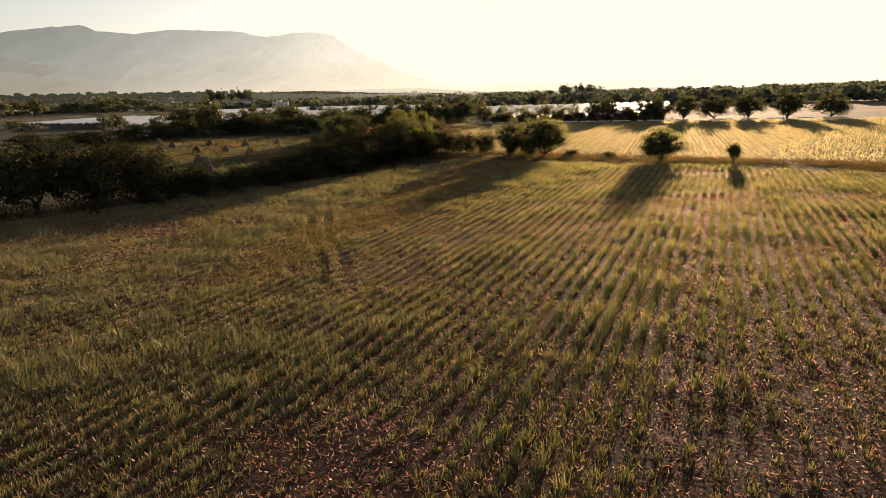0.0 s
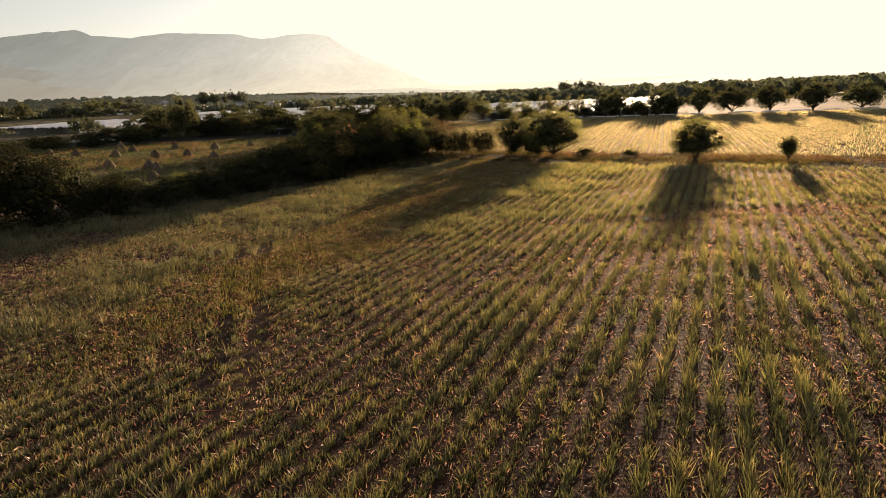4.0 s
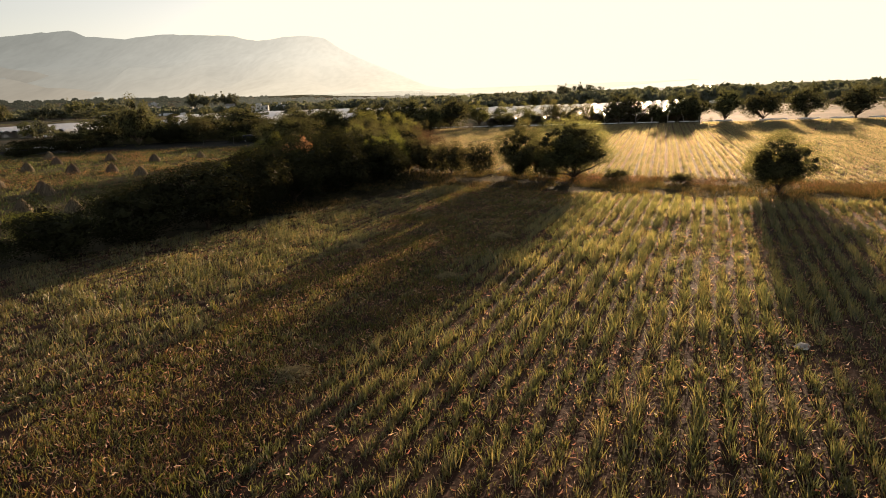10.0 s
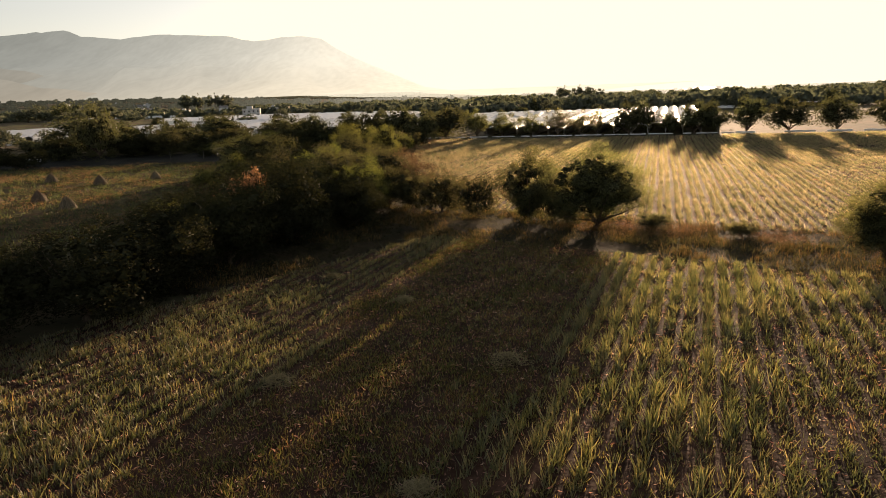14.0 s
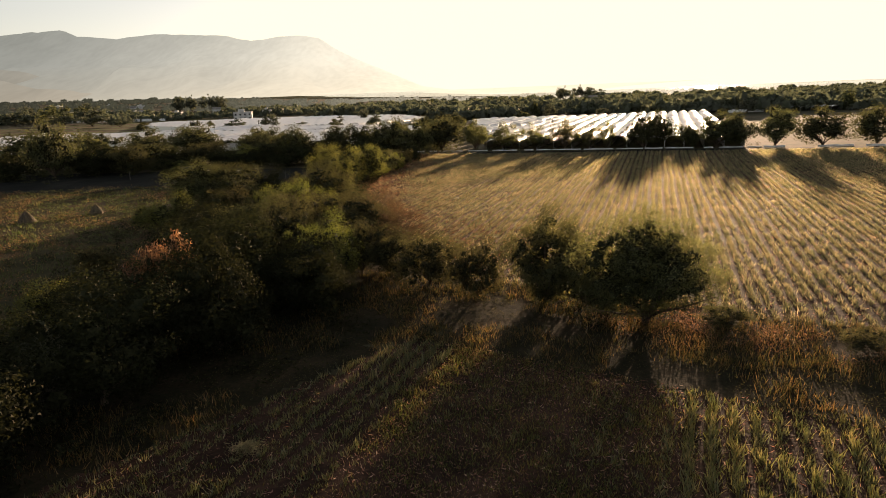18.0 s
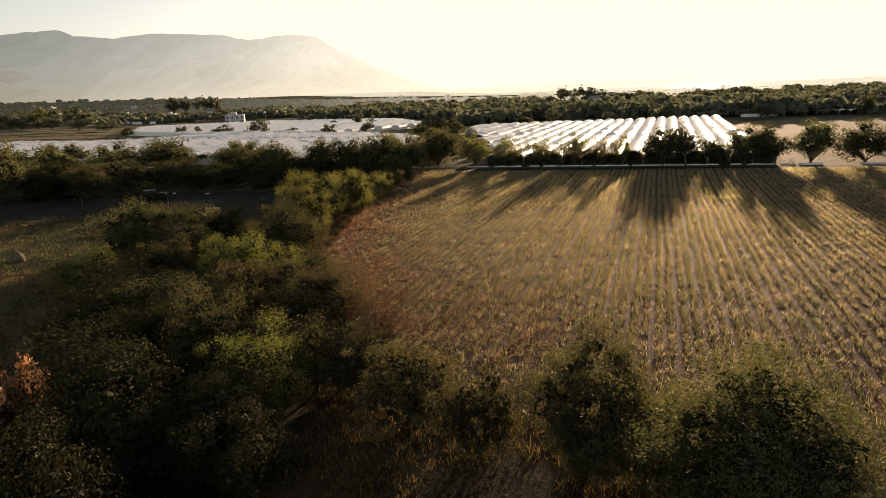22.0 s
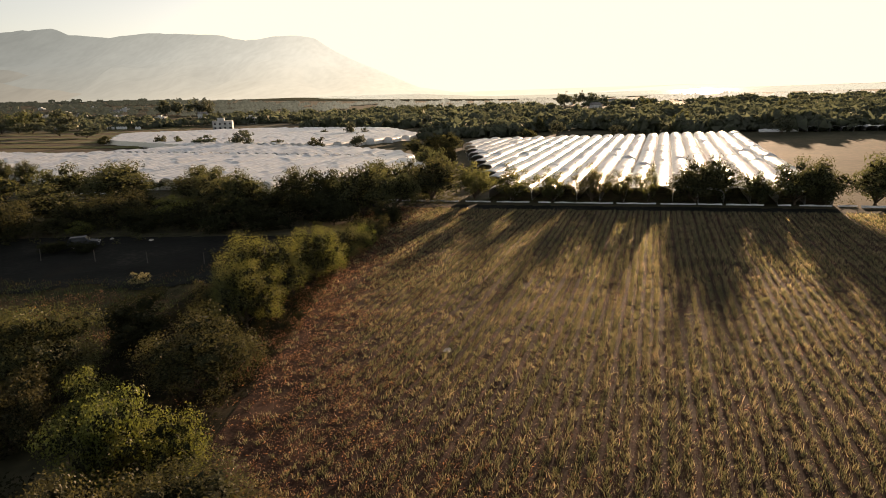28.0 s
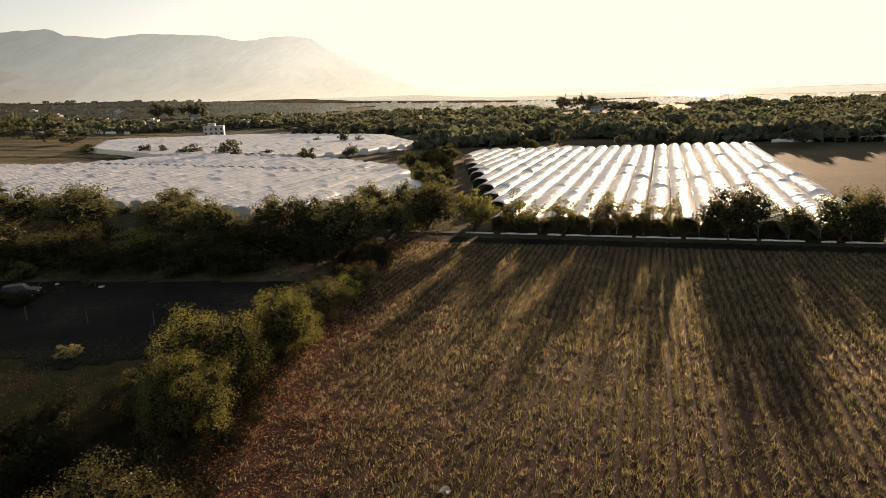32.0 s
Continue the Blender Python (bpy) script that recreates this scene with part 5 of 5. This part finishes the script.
def stook(seed):
    r = np.random.default_rng(100 + seed)
    n, rings = 14, 5
    V = []
    for j in range(rings + 1):
        t = j / rings
        for i in range(n):
            a = 2 * np.pi * i / n
            q = (1.10 * (1 - t) ** 0.6 + 0.08) * (0.88 + 0.22 * r.uniform())
            V.append((q * math.cos(a), q * math.sin(a), 1.2 * t))
    i = np.arange(rings)[:, None] * n + np.arange(n)[None]
    j = np.arange(rings)[:, None] * n + (np.arange(n)[None] + 1) % n
    heap = mesh_of("stalk_cone", np.array(V), np.stack([i, j, j + n, i + n], -1).reshape(-1, 4), STRAW)
    m = 420
    a, t0 = r.uniform(0, 2 * np.pi, m), r.uniform(0, 0.55, m)
    t1 = np.minimum(t0 + r.uniform(0.35, 0.7, m), 1.12)
    q0, q1 = 1.16 * (1 - t0) ** 0.6 + 0.12, np.maximum(1.14 * np.clip(1 - t1, 0, 1) ** 0.6 + 0.12, 0.1)
    b = a + r.normal(0, 0.12, m)
    A = np.stack([q0 * np.cos(a), q0 * np.sin(a), 1.2 * t0], -1)
    B = np.stack([q1 * np.cos(b), q1 * np.sin(b), 1.2 * t1], -1) + r.normal(0, 0.05, (m, 3))
    sd = np.stack([-np.sin(a), np.cos(a), 0 * a], -1) * 0.035
    SV = np.stack([A - sd, A + sd, B + sd * 0.5, B - sd * 0.5], 1).reshape(-1, 3)
    return heap, mesh_of("thatch", SV, np.arange(4 * m, dtype=np.int32).reshape(-1, 4), STRAW)


STOOKS = [stook(k) for k in range(3)]


def put_stooks(rows):
    for i, (x, y, k) in enumerate(rows):
        root = new("straw_stook")
        root.matrix_world = pose(x, y, 0.02, 0, 0, i * 71) @ Matrix.Diagonal((0.82 * k, 0.78 * k, 1.05 * k, 1))
        part("stalk_cone", STOOKS[i % 3][0], root)
        part("thatch", STOOKS[i % 3][1], root)
        tagged(root, "conical stook of brown cut maize stalks", "stook", "stooks in the meadow")


put_stooks([(-55.7, 124.2, 1.1), (-46.3, 118.8, 1.1), (-66.2, 146.6, 1.2), (-55.7, 141.4, 1.15), (-49.0, 140.5, 1.1), (-77.4, 152.3, 1.2), (-78.2, 172.2, 1.2), (-60.9, 162.8, 1.15),
            (-50.2, 157.6, 1.1), (-38.4, 103, 1.0), (-33.0, 102.4, 1.0), (-44.0, 163, 0.95), (-43.9, 116, 1.0), (-68.5, 158.5, 1.1), (-88, 160, 1.15), (-41.5, 134, 1.1)])

# ---------------------------------------------------------------- buildings


def house(x, y, w, d, h, turn, flat=True, label="white rendered village house with dark windows"):
    root = new("house")
    root.matrix_world = pose(x, y, float(ground_z(x, y)) - 0.1, 0, 0, turn)
    bm = bmesh.new()
    box(bm, -w / 2, -d / 2, 0, w / 2, d / 2, h)
    part("wall", bm_mesh("wall", bm, WALL), root)
    bm = bmesh.new()
    if flat:
        box(bm, -w / 2 - 0.15, -d / 2 - 0.15, h, w / 2 + 0.15, d / 2 + 0.15, h + 0.25)
        box(bm, -w / 4, -d / 4, h + 0.25, w / 12, d / 5, h + 2.2)
    else:
        v = [bm.verts.new(c) for c in ((-w / 2 - 0.4, -d / 2 - 0.4, h), (w / 2 + 0.4, -d / 2 - 0.4, h), (w / 2 + 0.4, d / 2 + 0.4, h), (-w / 2 - 0.4, d / 2 + 0.4, h), (-w / 2 - 0.4, 0, h + d * 0.28), (w / 2 + 0.4, 0, h + d * 0.28))]
        for f in ((0, 1, 5, 4), (3, 4, 5, 2), (0, 4, 3), (1, 2, 5), (0, 3, 2, 1)):
            bm.faces.new([v[i] for i in f])
    part("roof", bm_mesh("roof", bm, WALL if flat else ROOFM), root)
    for lv in range(int(h // 3)):
        for i in range(max(2, int(w // 3.5))):
            cx = -w / 2 + (i + 0.5) * w / max(2, int(w // 3.5))
            bm = bmesh.new()
            box(bm, cx - 0.6, -d / 2 - 0.06, lv * 3 + 1.0, cx + 0.6, -d / 2 + 0.05, lv * 3 + 2.3)
            part("window", bm_mesh("window", bm, GLASSD), root)
    bm = bmesh.new()
    box(bm, w / 2 - 1.5, -d / 2 - 0.08, 0.1, w / 2 - 0.5, -d / 2 + 0.05, 2.2)
    part("door", bm_mesh("door", bm, POSTM), root)
    tagged(root, label, "house", "houses across the valley")


house(-166, 615, 14, 9, 6.6, 12, True, "two-storey white flat-roofed house among trees")
house(-177, 724, 8, 8, 6.0, 8, True, "tall white house with a flat roof")
rng = np.random.default_rng(77)
for i in range(18):
    y = rng.uniform(900, 1350)
    x = -0.42 * y - rng.uniform(0, 1) * 0.22 * y + rng.uniform(0, 150)
    house(x, y, rng.uniform(8, 14), rng.uniform(6, 9), rng.uniform(3.0, 5.5), rng.uniform(-30, 50), bool(i % 3))
for i in range(8):
    y = rng.uniform(800, 1200)
    house(rng.uniform(-0.2, 0.25) * y, y, rng.uniform(8, 13), rng.uniform(6, 9), rng.uniform(3.0, 4.5), rng.uniform(-30, 50), bool(i % 2))

# ---------------------------------------------------------------- the lot: a parked car, posts, a pale bush


def parked_car(x, y, turn):
    root = new("car")
    root.matrix_world = pose(x, y, 0.05, 0, 0, turn)
    side = ((-2.1, 0.35), (-2.15, 0.75), (-2.05, 1.0), (-1.75, 1.65), (0.35, 1.7), (0.95, 1.08), (1.95, 0.95), (2.15, 0.7), (2.1, 0.35))
    bm = bmesh.new()
    rows = [[bm.verts.new((px, s * (0.86 if pz < 1.1 else 0.70), pz)) for px, pz in side] for s in (-1, 1)]
    bm.faces.new(rows[0])
    bm.faces.new(rows[1][::-1])
    for i in range(len(side)):
        j = (i + 1) % len(side)
        bm.faces.new((rows[0][i], rows[1][i], rows[1][j], rows[0][j]))
    bmesh.ops.bevel(bm, geom=bm.edges[:], offset=0.05, segments=2, affect="EDGES", profile=0.5)
    part("body", bm_mesh("body", bm, PAINTW), root)
    for s in (-1, 1):
        bm = bmesh.new()
        v = [bm.verts.new((px, s * q, pz)) for px, q, pz in ((-1.75, 0.88, 1.08), (0.75, 0.88, 1.08), (0.3, 0.735, 1.6), (-1.6, 0.735, 1.58))]
        bm.faces.new(v)
        bmesh.ops.solidify(bm, geom=bm.faces[:], thickness=0.03)
        part("side_window", bm_mesh("side_window", bm, GLASSD), root)
        bm = bmesh.new()
        box(bm, 2.02, s * 0.62 - 0.18, 0.68, 2.17, s * 0.62 + 0.18, 0.86, 0.03)
        part("headlight", bm_mesh("headlight", bm, STEEL), root)
    bm = bmesh.new()
    v = [bm.verts.new(c) for c in ((0.97, -0.66, 1.12), (0.97, 0.66, 1.12), (0.43, 0.6, 1.64), (0.43, -0.6, 1.64))]
    bm.faces.new(v)
    bmesh.ops.solidify(bm, geom=bm.faces[:], thickness=-0.03)
    part("windscreen", bm_mesh("windscreen", bm, GLASSD), root)
    for px in (-1.3, 1.35):
        for s in (-1, 1):
            for nm, rad, dep, mat in (("tyre", 0.34, 0.22, RUBBER), ("rim", 0.21, 0.235, STEEL)):
                bm = bmesh.new()
                bmesh.ops.create_cone(bm, cap_ends=True, segments=20, radius1=rad, radius2=rad, depth=dep, matrix=pose(px, s * 0.80, 0.34, 90))
                bmesh.ops.bevel(bm, geom=[e for e in bm.edges if len(e.link_faces) == 2 and max(len(f.verts) for f in e.link_faces) > 4], offset=0.03, segments=2, affect="EDGES", profile=0.5)
                ob = part(nm if nm == "rim" else "wheel", bm_mesh(nm, bm, mat), root)
                if nm == "tyre":
                    last = ob
                else:
                    ob.parent = last
    tagged(root, "dark grey car parked on the dirt lot", "car")


parked_car(-48.9, 209.0, 20)


def post(x, y, h):
    bm = bmesh.new()
    bmesh.ops.create_cone(bm, cap_ends=True, segments=10, radius1=0.07, radius2=0.055, depth=h + 0.3, matrix=pose(0, 0, h / 2 - 0.15))
    for v in bm.verts:
        v.co.x += 0.02 * math.sin(v.co.z * 3 + x)
    ob = new("fence_post", bm_mesh("fence_post", bm, POSTM))
    ob.matrix_world = pose(x, y, 0, 2 * math.sin(x), 2 * math.cos(y), 0)
    tagged(ob, "pale grey wooden fence post on the lot", "fence post", "fence posts")


for x, y in ((-26.4, 196.4), (-34.4, 197.8), (-42.3, 199.6), (-18.6, 195.2), (-50.5, 201), (-58.5, 202.6)):
    post(x, y, 1.7)
tree("pale", 0, -30.6, 187.6, 1.5, 2.2, "pale_bush", "small pale yellow bush on the lot", "bush", "bushes on the lot")
pl = along([(-62, 192.5), (-45, 188.5), (-28, 190.5), (-20, 200)], 3.0, 1.0, rng)
lot_grass = new("lot_grass", mesh_of("lot_grass", *slivers(pl, 9, 0.4, 0.08, rng, 0.5, 0.5), GRASSDRY))
tagged(lot_grass, "dry yellow grass along the lot's track", "grass", kind="stuff")
